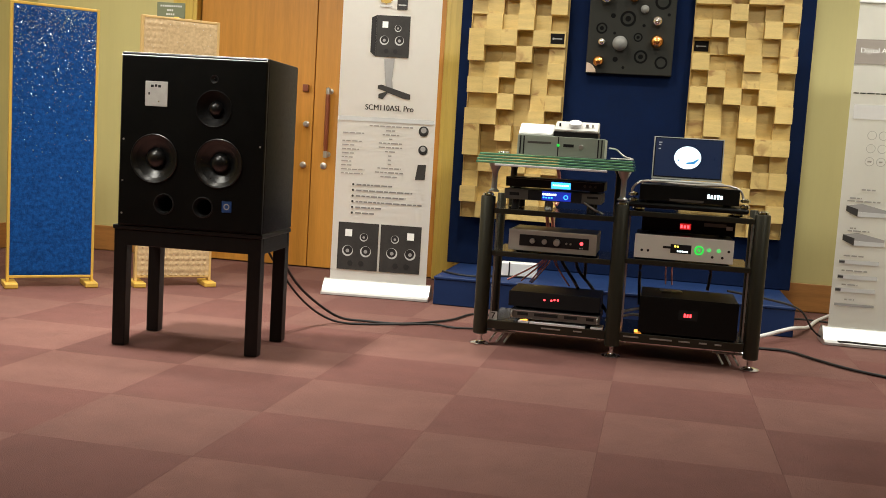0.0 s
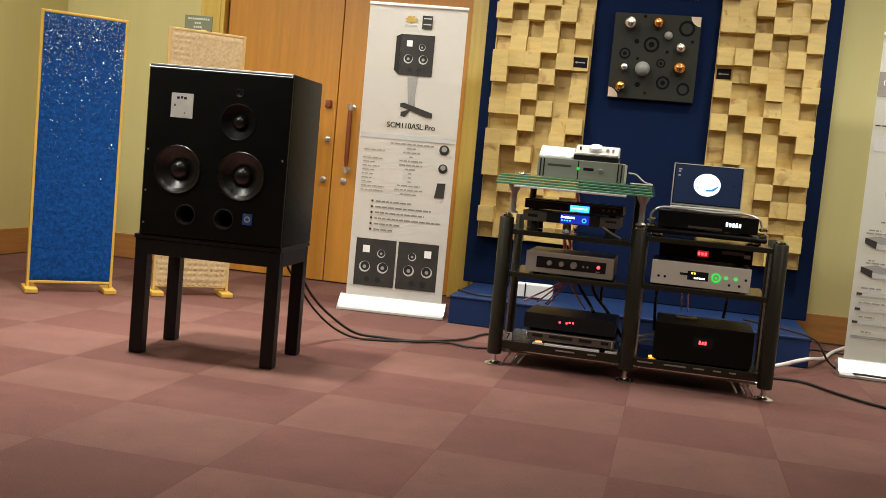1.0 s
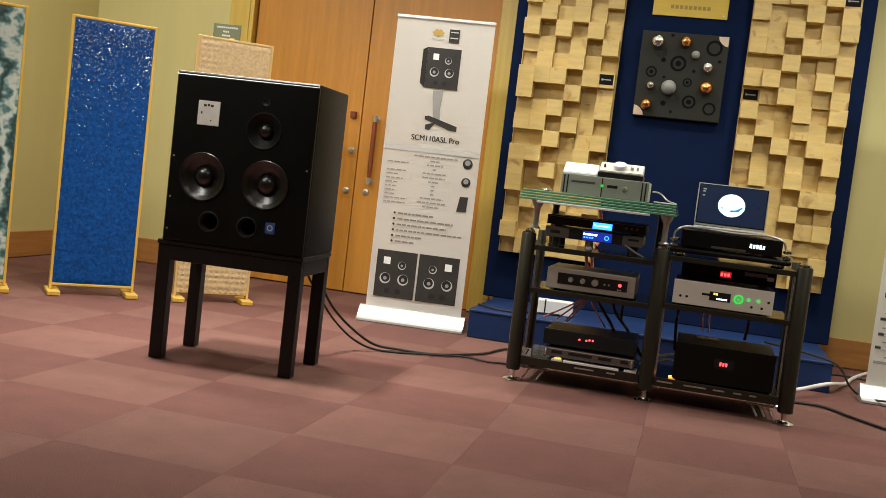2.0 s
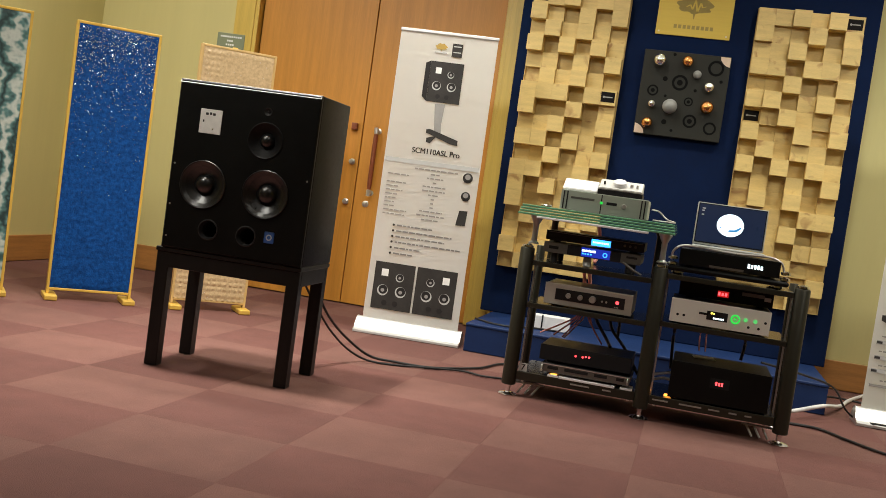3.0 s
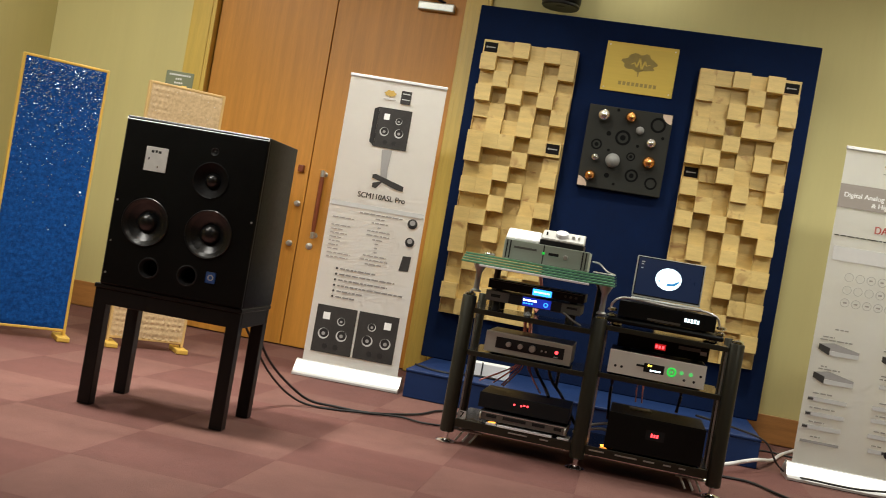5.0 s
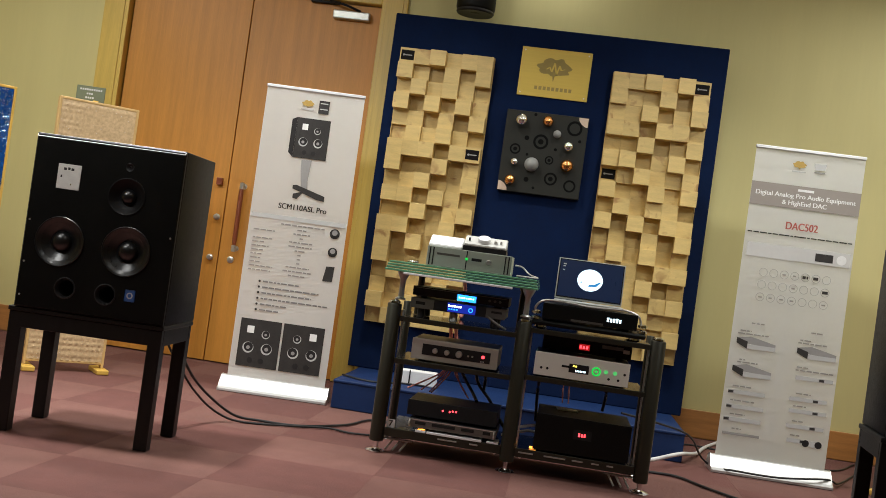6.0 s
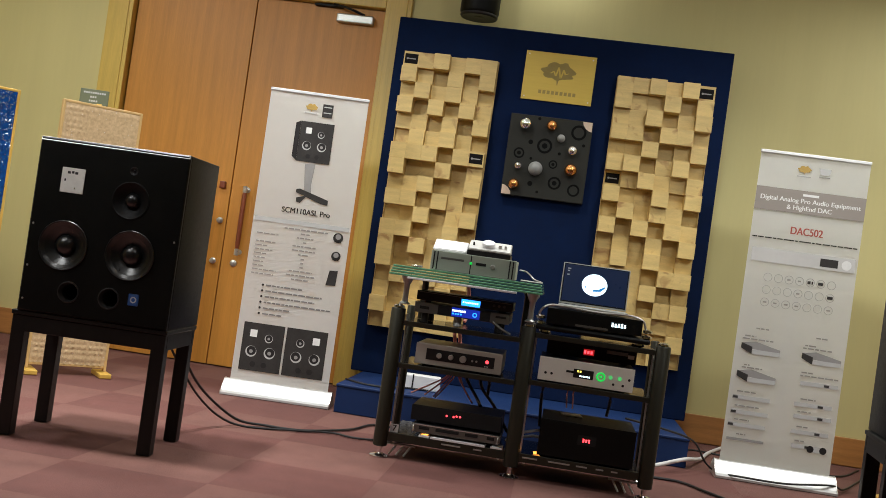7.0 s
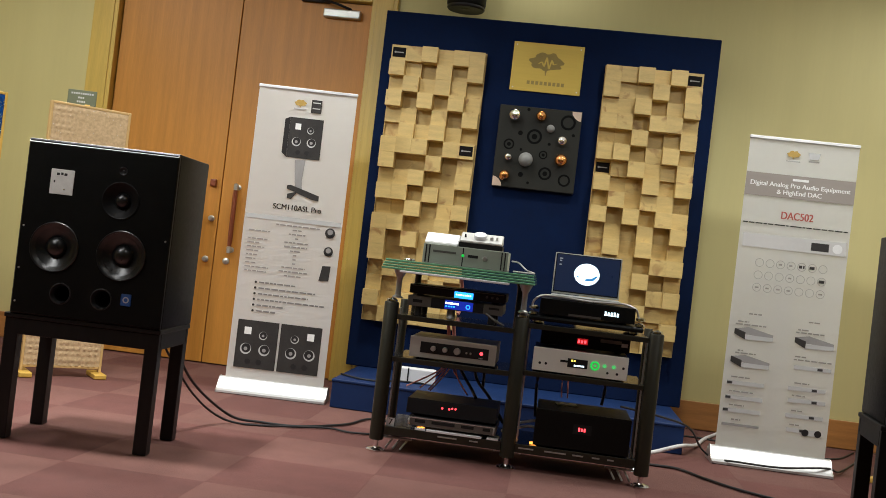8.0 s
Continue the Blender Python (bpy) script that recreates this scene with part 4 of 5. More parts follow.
def diffuser(label, x0, rows_, tags):
    """A shallow tray of square pine blocks cut to different lengths."""
    d_ = thing("wood_diffuser", label, "acoustic panel", pose(x0, FRONT - 0.002, 0.478), "wooden diffuser panels")
    cell, high, depths = 0.1015, 0.0992, (0.003, 0.036, 0.072, 0.105)
    wide, tall = cell * 6 + 0.008, high * 18 + 0.008
    part("backing", box(B(), 0, wide, -0.008, -0.0005, 0, tall, 0.001), PINE_BACK, d_)
    for x0_, x1_, z0_, z1_ in ((0, 0.004, 0, tall), (wide - 0.004, wide, 0, tall), (0.0041, wide - 0.0041, 0, 0.004), (0.0041, wide - 0.0041, tall - 0.004, tall)):
        part("edge_strip", box(B(), x0_, x1_, -0.03, -0.0082, z0_, z1_), PINE, d_)
    shapes = [mesh_of("block", box(B(), 0.0002, cell - 0.0002, -0.0085 - dep, -0.0085, 0.0002, high - 0.0002, 0.0007, 1), PINE) for dep in depths]
    for j, line in enumerate(rows_.split()):
        for i, digit in enumerate(line):
            ob = new("block", shapes[int(digit)])
            ob.parent = d_
            ob.location = (0.004 + i * cell, 0, 0.004 + (17 - j) * high)
    for i, j in tags:
        dep = depths[int(rows_.split()[j][i])] + 0.0088
        tx, tz = 0.004 + i * cell, 0.004 + (17 - j) * high
        tag = part("name_tag", box(B(), tx + 0.008, tx + cell - 0.008, -dep - 0.0012, -dep, tz + 0.02, tz + high - 0.016), TAG_BLACK, d_, "small dark name tag")
        bm = B()
        box(bm, tx + 0.03, tx + cell - 0.022, -dep - 0.0018, -dep - 0.0013, tz + 0.048, tz + 0.055)
        lathe(bm, [(0.007, -dep - 0.0013), (0.007, -dep - 0.0018), (0.0, -dep - 0.0018)], (tx + 0.026, 0, tz + 0.0515), "Y", 10)
        part("tag_mark", bm, PRINT_MID, tag)


diffuser("tall skyline diffuser of pale pine blocks on the navy board", -1.217,
         "223122 310202 131210 303031 110203 021310 333033 300302 113003 220210 003013 330030 303012 300121 020212 100120 302021 020122", ((0, 0), (5, 6)))
diffuser("tall skyline diffuser of pale knotty pine blocks on the navy board", 0.160,
         "223131 211302 113013 220331 003012 230130 013112 300303 030220 303032 010203 030301 121033 201301 021023 201211 022103 102020", ((5, 0), (0, 6)))

plaque = thing("plaque", "square brass-yellow plaque with a tree emblem", "plaque", pose(-0.21, FRONT - 0.001, 2.215))
part("plate", box(B(), -0.225, 0.227, -0.008, 0, -0.152, 0.163, 0.002), GOLD_PLATE, plaque)
em = emblem(plaque, -0.005, 0.035, 0.105, EMBLEM, -0.0084)
bm = B()
zig = [(-0.055, 0.03), (-0.035, 0.045), (-0.02, 0.015), (-0.005, 0.075), (0.012, 0.0), (0.028, 0.06), (0.04, 0.03), (0.062, 0.04)]
for (xa, za), (xb, zb) in zip(zig, zig[1:]):
    prism(bm, [(xa - 0.005, za), (xa + 0.005, za), (xb + 0.005, zb), (xb - 0.005, zb)], -0.0098, -0.0092)
part("zigzag", bm, GOLD_PLATE, em)
bm = B()
for k in range(9):
    box(bm, -0.118 + k * 0.0275, -0.118 + k * 0.0275 + 0.019, -0.0086, -0.008, -0.106, -0.083)
part("lettering", bm, EMBLEM, plaque, "row of dark letters")
for sx in (-1, 1):
    for sz in (-1, 1):
        part("screw", lathe(B(), [(0.0, -0.0105), (0.004, -0.010), (0.005, -0.008)], (sx * 0.205, 0, 0.005 + sz * 0.137), "Y", 10), STEEL, plaque)

PL = 0.525
plate = thing("metal_diffuser", "square dark grey diffuser plate with chrome and copper balls", "acoustic panel", pose(-0.213, FRONT - 0.001, 1.695))
part("plate", box(B(), -PL / 2, PL / 2, -0.045, 0, -PL / 2, PL / 2, 0.004), SLATE, plate)
on = lambda u, v: ((u - 0.5) * PL, (0.5 - v) * PL)
for u, v, r, mat_, label in ((0.193, 0.122, 0.037, CHROME, "chrome ball"), (0.513, 0.105, 0.031, COPPER, "copper ball"), (0.641, 0.245, 0.023, GREY_BALL, "grey ball"), (0.795, 0.378, 0.030, CHROME, "chrome ball"),
                             (0.169, 0.635, 0.023, CHROME, "chrome ball"), (0.383, 0.649, 0.041, GREY_BALL, "large grey ball"), (0.806, 0.613, 0.037, COPPER, "copper ball"), (0.147, 0.862, 0.031, COPPER, "copper ball")):
    x, z = on(u, v)
    part("ball", lathe(B(), ball(r * 1.1, 14), (x, -0.046 - r * 0.8, z), "Y", 28), mat_, plate, label, True)
for u, v, r in ((0.842, 0.148, 0.042), (0.455, 0.356, 0.042), (0.157, 0.475, 0.030), (0.585, 0.567, 0.024), (0.631, 0.791, 0.036), (0.87, 0.85, 0.034)):
    x, z = on(u, v)
    part("ring", lathe(B(), [(r * 1.15, -0.0449), (r * 1.15, -0.0465), (r * 0.80, -0.0465), (r * 0.80, -0.0449)], (x, 0, z), "Y", 32, False), SLATE_HOLE, plate, "dark recessed ring")
    if u not in (0.842, 0.87):
        part("hole", lathe(B(), [(r * 0.42, -0.0452), (r * 0.42, -0.0465), (0, -0.0465)], (x, 0, z), "Y", 20), SLATE_HOLE, plate)
for u, v, r in ((0.281, 0.327, 0.015), (0.351, 0.033, 0.010), (0.92, 0.297, 0.010), (0.643, 0.43, 0.010), (0.339, 0.831, 0.016), (0.31, 0.527, 0.009), (0.437, 0.923, 0.009)):
    x, z = on(u, v)
    part("hole", lathe(B(), [(r, -0.0452), (r, -0.0462), (0, -0.0462)], (x, 0, z), "Y", 20), SLATE_HOLE, plate)
for sx, sz in ((1, 1), (-1, -1)):
    c = PL / 2 - 0.004
    outline = [(sx * c, sz * c), (sx * (c - 0.06), sz * c)] + [(sx * (c - 0.06 * math.cos(a) * 0.92 ** k), sz * (c - 0.06 * math.sin(a))) for k, a in enumerate((0.35, 0.8, 1.2))] + [(sx * c, sz * (c - 0.06))]
    part("corner_inlay", prism(B(), outline, -0.0458, -0.0452), CORNER, plate, "pale beige corner inlay")

# ---- equipment rack: two bays, posts front and rear, shelves ----
RX, RY = -0.128, 4.72
POSTS = (-0.620, 0.0, 0.620)
DEEP = 0.42
rack = thing("equipment_rack", "two-bay olive-grey metal hi-fi rack with black shelves", "rack", pose(RX, RY, 0, 0, 0, 0))
for px in POSTS:
    post = part("front_post", lathe(B(), [(0.030, 0.051), (0.034, 0.055), (0.034, 0.70), (0.031, 0.705)], (px, 0, 0), steps=28), RACK_METAL, rack, "", True)
    part("post_cap", lathe(B(), [(0.020, 0.7055), (0.027, 0.708), (0.026, 0.716), (0.012, 0.724), (0.0, 0.725)], (px, 0, 0), steps=24), CHROME, post, "chrome cap", True)
    part("spike_foot", lathe(B(), [(0.043, 0.001), (0.045, 0.005), (0.037, 0.011), (0.013, 0.018), (0.012, 0.036), (0.017, 0.0505)], (px, 0, 0), steps=24), CHROME, post, "chrome spike foot", True)
    rear = part("rear_post", lathe(B(), [(0.020, 0.043), (0.022, 0.047), (0.022, 0.70), (0.019, 0.705)], (px, DEEP, 0), steps=20), RACK_METAL, rack, "", True)
    part("spike_foot", lathe(B(), [(0.034, 0.001), (0.036, 0.005), (0.028, 0.012), (0.010, 0.018), (0.014, 0.0425)], (px, DEEP, 0), steps=20), CHROME, rear, "chrome spike foot", True)
    part("side_strip", box(B(), px - 0.004 - (0.038 if px > 0.3 else -0.038), px + 0.004 - (0.038 if px > 0.3 else -0.038), 0.05, 0.056, 0.10, 0.68, 0.001), STEEL, rack, "thin steel edge strip")
BAYS = ((-0.620, 0.0, (0.118, 0.448, 0.648)), (0.0, 0.620, (0.118, 0.462, 0.682)))
for xa, xb, levels in BAYS:
    for n, z in enumerate(levels):
        thick = 0.036 if n == 0 else 0.020
        sh = part("shelf", box(B(), xa + 0.032, xb - 0.032, 0.005, DEEP - 0.01, z - thick, z, 0.003), SHELF, rack, "black shelf")
        part("shelf_lip", box(B(), xa + 0.033, xb - 0.033, -0.012, 0.0045, z - thick - 0.002, z + 0.002, 0.002), RACK_METAL, sh)
        for sx, px in ((1, xa), (-1, xb)):
            bm = B()
            for py in (0.03, DEEP - 0.05):
                lathe(bm, [(0.006, px + sx * 0.030), (0.006, px + sx * 0.055)], (0, py, z - thick / 2), "X", 8)
            part("shelf_bracket", bm, STEEL, sh)
    for px in (xa + 0.06, xb - 0.06):
        part("side_rail", sweep(B(), [(px, 0.02, 0.075), (px, DEEP - 0.02, 0.075)], 0.007, 8, 1), STEEL, rack, "steel lower rail")
for sx, px in ((1, -0.620), (-1, 0.620)):
    for k in range(3):
        xa, xb = px + sx * (0.045 + 0.035 * k), px + sx * (0.075 + 0.035 * k)
        part("foot_rung", sweep(B(), [(xa, 0.02, 0.012), (xb, 0.03, 0.060)], 0.005, 6, 1), STEEL, rack, "thin steel rung beside the foot")
    part("foot_rail", sweep(B(), [(px + sx * 0.030, 0.025, 0.064), (px + sx * 0.165, 0.03, 0.064)], 0.006, 6, 1), STEEL, rack, "thin steel rail beside the foot")
# pale strips in place of the small white clutter along the lower shelves
for kx, w in ((0.05, 0.07), (0.17, 0.10), (0.30, 0.05), (0.39, 0.035), (0.46, 0.03), (-0.33, 0.09), (-0.18, 0.04)):
    part("shelf_label", box(B(), kx, kx + w, -0.0146, -0.0122, 0.100, 0.107, 0.0006), BOX_SILVER, rack, "pale strip for small white clutter on the lower shelf")
badge = part("number_card", box(B(), -0.584, -0.544, 0.012, 0.0145, 0.1185, 0.158, 0.0006), WHITE_PLASTIC, rack, "small white card with a black seven")
letters("card_number", "7", 0.040, INK, badge, (-0.563, 0.0112, 0.138))


def rk(x, dy, z):
    return pose(x, RY + dy, z)


def unit(name, label, category, m, w, h, d, case, front, feet=True, lift=0.010):
    """A hi-fi component: casing, separate faceplate and feet of height lift. Its base is at z = 0, its front at y = 0."""
    u = thing(name, label, category, m)
    lift = lift if feet else 0.0005
    part("casing", box(B(), -w / 2 + 0.002, w / 2 - 0.002, 0.0065, d, lift, h - 0.001, 0.003), case, u)
    part("faceplate", box(B(), -w / 2, w / 2, 0, 0.006, lift - 0.0003, h, 0.0018), front, u)
    if feet:
        for sx in (-1, 1):
            for y in (0.04, d - 0.04):
                part("foot", lathe(B(), [(0.016, 0.0006), (0.018, 0.004), (0.017, lift - 0.0002)], (sx * (w / 2 - 0.05), y, 0), steps=16), RUBBER, u)
    return u


def knob(parent, x, z, r, mat_, deep=0.014, name="knob"):
    return part(name, lathe(B(), [(r, -0.0003), (r, -deep * 0.8), (r * 0.86, -deep), (0.0, -deep)], (x, 0, z), "Y", 24), mat_, parent, "", True)


def panel(parent, name, x, z, w, h, mat_, out=0.001, label=""):
    return part(name, box(B(), x - w / 2, x + w / 2, -out, -0.0002, z - h / 2, z + h / 2), mat_, parent, label)


def strokes(parent, name, x, z, w, h, count, mat_, y=-0.0016, gap=0.35, label=""):
    """A row of plain lit bars in place of digits too small to read."""
    bm, step = B(), w / count
    for k in range(count):
        a, b = x - w / 2 + k * step, x - w / 2 + k * step + step * (1 - gap)
        tall = h * (1.0, 0.86, 0.94)[k % 3]
        box(bm, a, b, y - 0.0004, y, z - h / 2, z - h / 2 + tall)
    return part(name, bm, mat_, parent, label)


# left bay, middle shelf: silver integrated amplifier
a = unit("amplifier", "slim silver amplifier with a dark control strip, red light on", "amplifier", rk(-0.437, 0.02, 0.4485), 0.412, 0.108, 0.33, AMP_CASE, AMP_CASE)
panel(a, "control_strip", 0.008, 0.060, 0.325, 0.052, BOX_DARK, 0.002, "dark recessed control strip")
for kx, r in ((-0.092, 0.0125), (-0.036, 0.0125), (0.022, 0.0165)):
    knob(a, kx, 0.059, r, STEEL, 0.02)
for kx in (0.066, 0.086):
    knob(a, kx, 0.057, 0.005, STEEL, 0.008, "button")
part("power_light", lathe(B(), [(0.008, -0.0025), (0.007, -0.0045), (0, -0.005)], (0.136, 0, 0.062), "Y", 20), RED_LAMP, a, "red glowing power light")
strokes(a, "caption", 0.136, 0.040, 0.02, 0.006, 3, PRINT_GREY, -0.0025)

# left bay, top shelf: two stacked units with blue displays
a = unit("network_player", "grey hi-fi player on tall feet with a small blue text display", "audio player", rk(-0.452, 0.03, 0.6485), 0.455, 0.097, 0.30, BOX_GREY, BOX_GREY, lift=0.048)
panel(a, "window", 0.010, 0.073, 0.250, 0.046, BLACK_MATT, 0.002, "dark display window")
panel(a, "display", 0.018, 0.073, 0.135, 0.042, BLUE_BACK, 0.003, "blue lit display")
strokes(a, "display_text", -0.014, 0.080, 0.066, 0.010, 7, WHITE_LAMP, -0.0034, 0.2)
strokes(a, "display_text", -0.020, 0.065, 0.05, 0.007, 4, BLUE_LAMP, -0.0034)
part("display_dial", lathe(B(), [(0.011, -0.0032), (0.011, -0.0038), (0.007, -0.0038), (0.007, -0.0032)], (0.062, 0, 0.071), "Y", 18, False), BLUE_LAMP, a)
panel(a, "socket", -0.180, 0.073, 0.045, 0.014, VOID, 0.0015)
panel(a, "slot", 0.185, 0.078, 0.05, 0.010, VOID, 0.0015)
part("lever", sweep(B(), [(0.15, -0.012, 0.052), (0.20, -0.02, 0.024), (0.240, -0.02, 0.006)], 0.006, 8, 3), BOX_GREY, a, "angled grey lever", True)
part("front_foot", lathe(B(), [(0.014, 0.0006), (0.020, 0.006), (0.020, 0.040), (0.016, 0.0476)], (-0.02, 0.05, 0), steps=20), WHITE_PLASTIC, a, "pale round foot", True)
a = unit("preamplifier", "slim black hi-fi preamplifier with a bright blue display", "preamplifier", rk(-0.447, 0.04, 0.7460), 0.46, 0.054, 0.28, BOX_DARK, BLACK_MATT)
panel(a, "display", 0.030, 0.026, 0.090, 0.030, BLUE_LAMP, 0.0015, "bright blue display")
strokes(a, "display_text", 0.030, 0.027, 0.076, 0.007, 9, WHITE_LAMP, -0.0019)
panel(a, "face_line", 0.0, 0.048, 0.44, 0.003, BOX_GREY)
for kx in (0.14, 0.165, 0.19):
    knob(a, kx, 0.031, 0.006, BOX_GREY, 0.008, "button")

# left bay, lower shelf: black unit over a slotted silver amplifier, white supply box behind
a = unit("power_amplifier", "flat grey-fronted amplifier with dark slots and steel handles", "amplifier", rk(-0.40, 0.0, 0.1300), 0.42, 0.050, 0.34, BOX_DARK, BOX_GREY)
for kx, kw in ((-0.150, 0.050), (-0.040, 0.110), (0.075, 0.060), (0.165, 0.035)):
    panel(a, "slot", kx, 0.032, kw, 0.014, VOID, 0.0015, "dark slot")
panel(a, "trim", 0.0, 0.046, 0.41, 0.004, STEEL)
for kx in (-0.20, 0.20):
    part("rack_handle", sweep(B(), [(kx, -0.001, 0.014), (kx, -0.020, 0.018), (kx, -0.020, 0.040), (kx, -0.001, 0.044)], 0.004, 8, 4), STEEL, a, "steel handle", True)
# three thin white slabs in the gap below the amplifier
a = thing("paper_sheets", "flat white sheets lying under the amplifier on the shelf", "paper", rk(-0.38, -0.01, 0.1185))
for k, (ax, bx, ay, by) in enumerate(((-0.135, 0.125, -0.004, 0.20), (-0.190, -0.140, 0.0, 0.12), (0.150, 0.205, -0.002, 0.10))):
    part("sheet", box(B(), ax, bx, ay, by, 0.0005 + 0.0008 * k, 0.0105, 0.001), WHITE_PLASTIC, a)
# added glowing blocks for the two orange spots at the ends of the shelf
for kx in (-0.565, -0.135):
    a = thing("indicator_lamp", "small amber glowing block on the lower shelf", "lamp", rk(kx + 0.02, 0.01, 0.1185), "amber indicator lamps")
    part("base", box(B(), -0.020, 0.020, 0.0, 0.03, 0.0003, 0.006, 0.001), BOX_DARK, a)
    part("lens", box(B(), -0.016, 0.016, 0.003, 0.027, 0.0063, 0.013, 0.002), AMBER, a, "amber glowing cap")
a = unit("power_supply", "low black power supply with red lights", "power supply", rk(-0.41, 0.03, 0.1810), 0.43, 0.082, 0.30, BOX_DARK, BLACK_MATT)
for kx in (-0.045, -0.012, 0.002, 0.018):
    part("red_light", lathe(B(), [(0.005, -0.0005), (0.004, -0.002), (0, -0.0025)], (kx, 0, 0.050 + (0.004 if kx > 0 else 0)), "Y", 12), RED_LAMP, a)
a = thing("supply_box", "small white plastic box standing on the navy plinth", "box", pose(-0.745, 5.99, 0.1685, 0, 0, 6))
part("casing", box(B(), -0.108, 0.108, 0, 0.08, 0.0005, 0.089, 0.008, 3), WHITE_PLASTIC, a)
part("strap", box(B(), -0.062, -0.054, -0.003, -0.0005, 0.002, 0.091), BLACK_MATT, a)
for x0, y0, x1, y1, z1 in ((-0.52, 5.10, -0.67, 4.99, 0.283), (-0.51, 5.10, -0.60, 4.98, 0.285), (-0.50, 5.10, -0.555, 4.97, 0.283), (-0.485, 5.10, -0.545, 4.96, 0.281), (-0.45, 5.09, -0.36, 4.96, 0.281), (-0.46, 5.09, -0.375, 4.96, 0.30)):
    bm = sweep(B(), [(x0, y0, 0.430), (x0 + 0.005, y0 + 0.01, 0.38), ((x0 * 0.6 + x1 * 0.4), (y0 + y1) / 2 + 0.02, z1 + 0.05), (x1, y1, z1)], 0.0040, 6, 5)
    solid("pink_cable", bm, PINK_WIRE, "thin pink signal cable hanging behind the shelf", "cable", group="rack cables", smooth=True)
for pts in (((-0.44, 5.08, 0.43), (-0.40, 5.09, 0.36), (-0.35, 5.06, 0.30), (-0.32, 5.0, 0.2675)), ((-0.36, 5.11, 0.43), (-0.33, 5.12, 0.34), (-0.26, 5.08, 0.27), (-0.17, 5.0, 0.16)), ((-0.31, 5.12, 0.43), (-0.30, 5.13, 0.38), (-0.30, 5.13, 0.30))):
    solid("black_cable", sweep(B(), pts, 0.008, 8, 6), CABLE, "black power cord hanging inside the rack", "cable", group="rack cables", smooth=True)
for pts in (((-0.52, 4.97, 0.64), (-0.51, 5.12, 0.60), (-0.50, 5.14, 0.50), (-0.50, 5.10, 0.46)), ((-0.50, 4.97, 0.64), (-0.485, 5.13, 0.60), (-0.475, 5.15, 0.52), (-0.48, 5.10, 0.46)), ((-0.47, 5.06, 0.86), (-0.465, 5.15, 0.80), (-0.46, 5.16, 0.70), (-0.47, 5.14, 0.66))):
    solid("red_cable", sweep(B(), pts, 0.009, 8, 6), PINK_WIRE, "red signal cable behind the shelf units", "cable", group="rack cables", smooth=True)
for pts in (((-0.16, 4.95, 0.16), (-0.08, 4.92, 0.19), (0.0, 4.98, 0.20), (0.06, 5.05, 0.17)), ((-0.17, 4.90, 0.14), (-0.10, 4.86, 0.17), (-0.03, 4.93, 0.175), (0.05, 5.0, 0.14))):
    solid("grey_cable", sweep(B(), pts, 0.007, 8, 6), WHITE_CABLE, "pale grey cable lying across the lower shelf", "cable", group="rack cables", smooth=True)

# right bay, middle shelf: converter with a pale front, black clock unit on it
a = unit("converter", "silver digital converter with green lit buttons", "converter", rk(0.16, -0.005, 0.4625), 0.438, 0.118, 0.32, BOX_DARK, FACE_LIGHT)
panel(a, "display", -0.012, 0.062, 0.092, 0.040, BOX_DARK, 0.002, "small dark display")
panel(a, "slot", -0.072, 0.066, 0.04, 0.010, VOID, 0.002)
strokes(a, "display_text", -0.003, 0.052, 0.050, 0.008, 7, WHITE_LAMP, -0.0024)
strokes(a, "display_text", -0.030, 0.073, 0.022, 0.009, 2, glow("yellow_lamp", (1.0, 0.8, 0.1), 2.0), -0.0024)
part("green_ring", lathe(B(), [(0.021, -0.0005), (0.021, -0.004), (0.0145, -0.004), (0.0145, -0.0005)], (0.068, 0, 0.062), "Y", 28, False), GREEN_LAMP, a, "green lit ring")
part("green_button", lathe(B(), [(0.005, -0.0005), (0.005, -0.004), (0, -0.004)], (0.068, 0, 0.062), "Y", 20), GREEN_LAMP, a)
for kx in (0.112, 0.154):
    part("green_button", lathe(B(), [(0.009, -0.0005), (0.009, -0.004), (0, -0.004)], (kx, 0, 0.066), "Y", 20), GREEN_DIM, a)
for kx, kz in ((-0.185, 0.045), (-0.157, 0.045), (0.128, 0.036), (0.172, 0.036), (0.198, 0.066)):
    part("socket", lathe(B(), [(0.006, -0.0005), (0.006, -0.0015), (0, -0.0015)], (kx, 0, kz), "Y", 14), VOID, a)
a = unit("clock_unit", "black box with a red lit number above the converter", "audio device", rk(0.175, 0.10, 0.5812), 0.42, 0.078, 0.24, BOX_DARK, BLACK_MATT)
panel(a, "number_back", -0.012, 0.040, 0.05, 0.028, glow("dim_red", (0.35, 0.01, 0.01), 1.0), 0.001)
strokes(a, "red_number", -0.012, 0.040, 0.045, 0.015, 3, RED_LAMP, -0.0014, label="red lit number")
panel(a, "sticker", 0.12, 0.055, 0.10, 0.016, PRINT_MID, 0.001)
panel(a, "sticker", 0.185, 0.045, 0.03, 0.018, WHITE_PLASTIC, 0.001)

# right bay, lower shelf: black power unit
a = unit("power_conditioner", "large black box with a red lit number", "power unit", rk(0.205, -0.005, 0.1185), 0.44, 0.178, 0.36, BLACK_MATT, BLACK)
strokes(a, "red_number", 0.0, 0.105, 0.038, 0.017, 3, RED_LAMP, -0.0010, label="red lit number")
panel(a, "display_window", 0.0, 0.105, 0.085, 0.045, VOID, 0.0007)
solid("folded_paper", box(B(), -0.05, 0.05, 0, 0.07, 0, 0.006, 0.002), WHITE_PLASTIC, "small folded white card on the black box", "paper", pose(0.13, 4.93, 0.2962, 0, 0, 8))
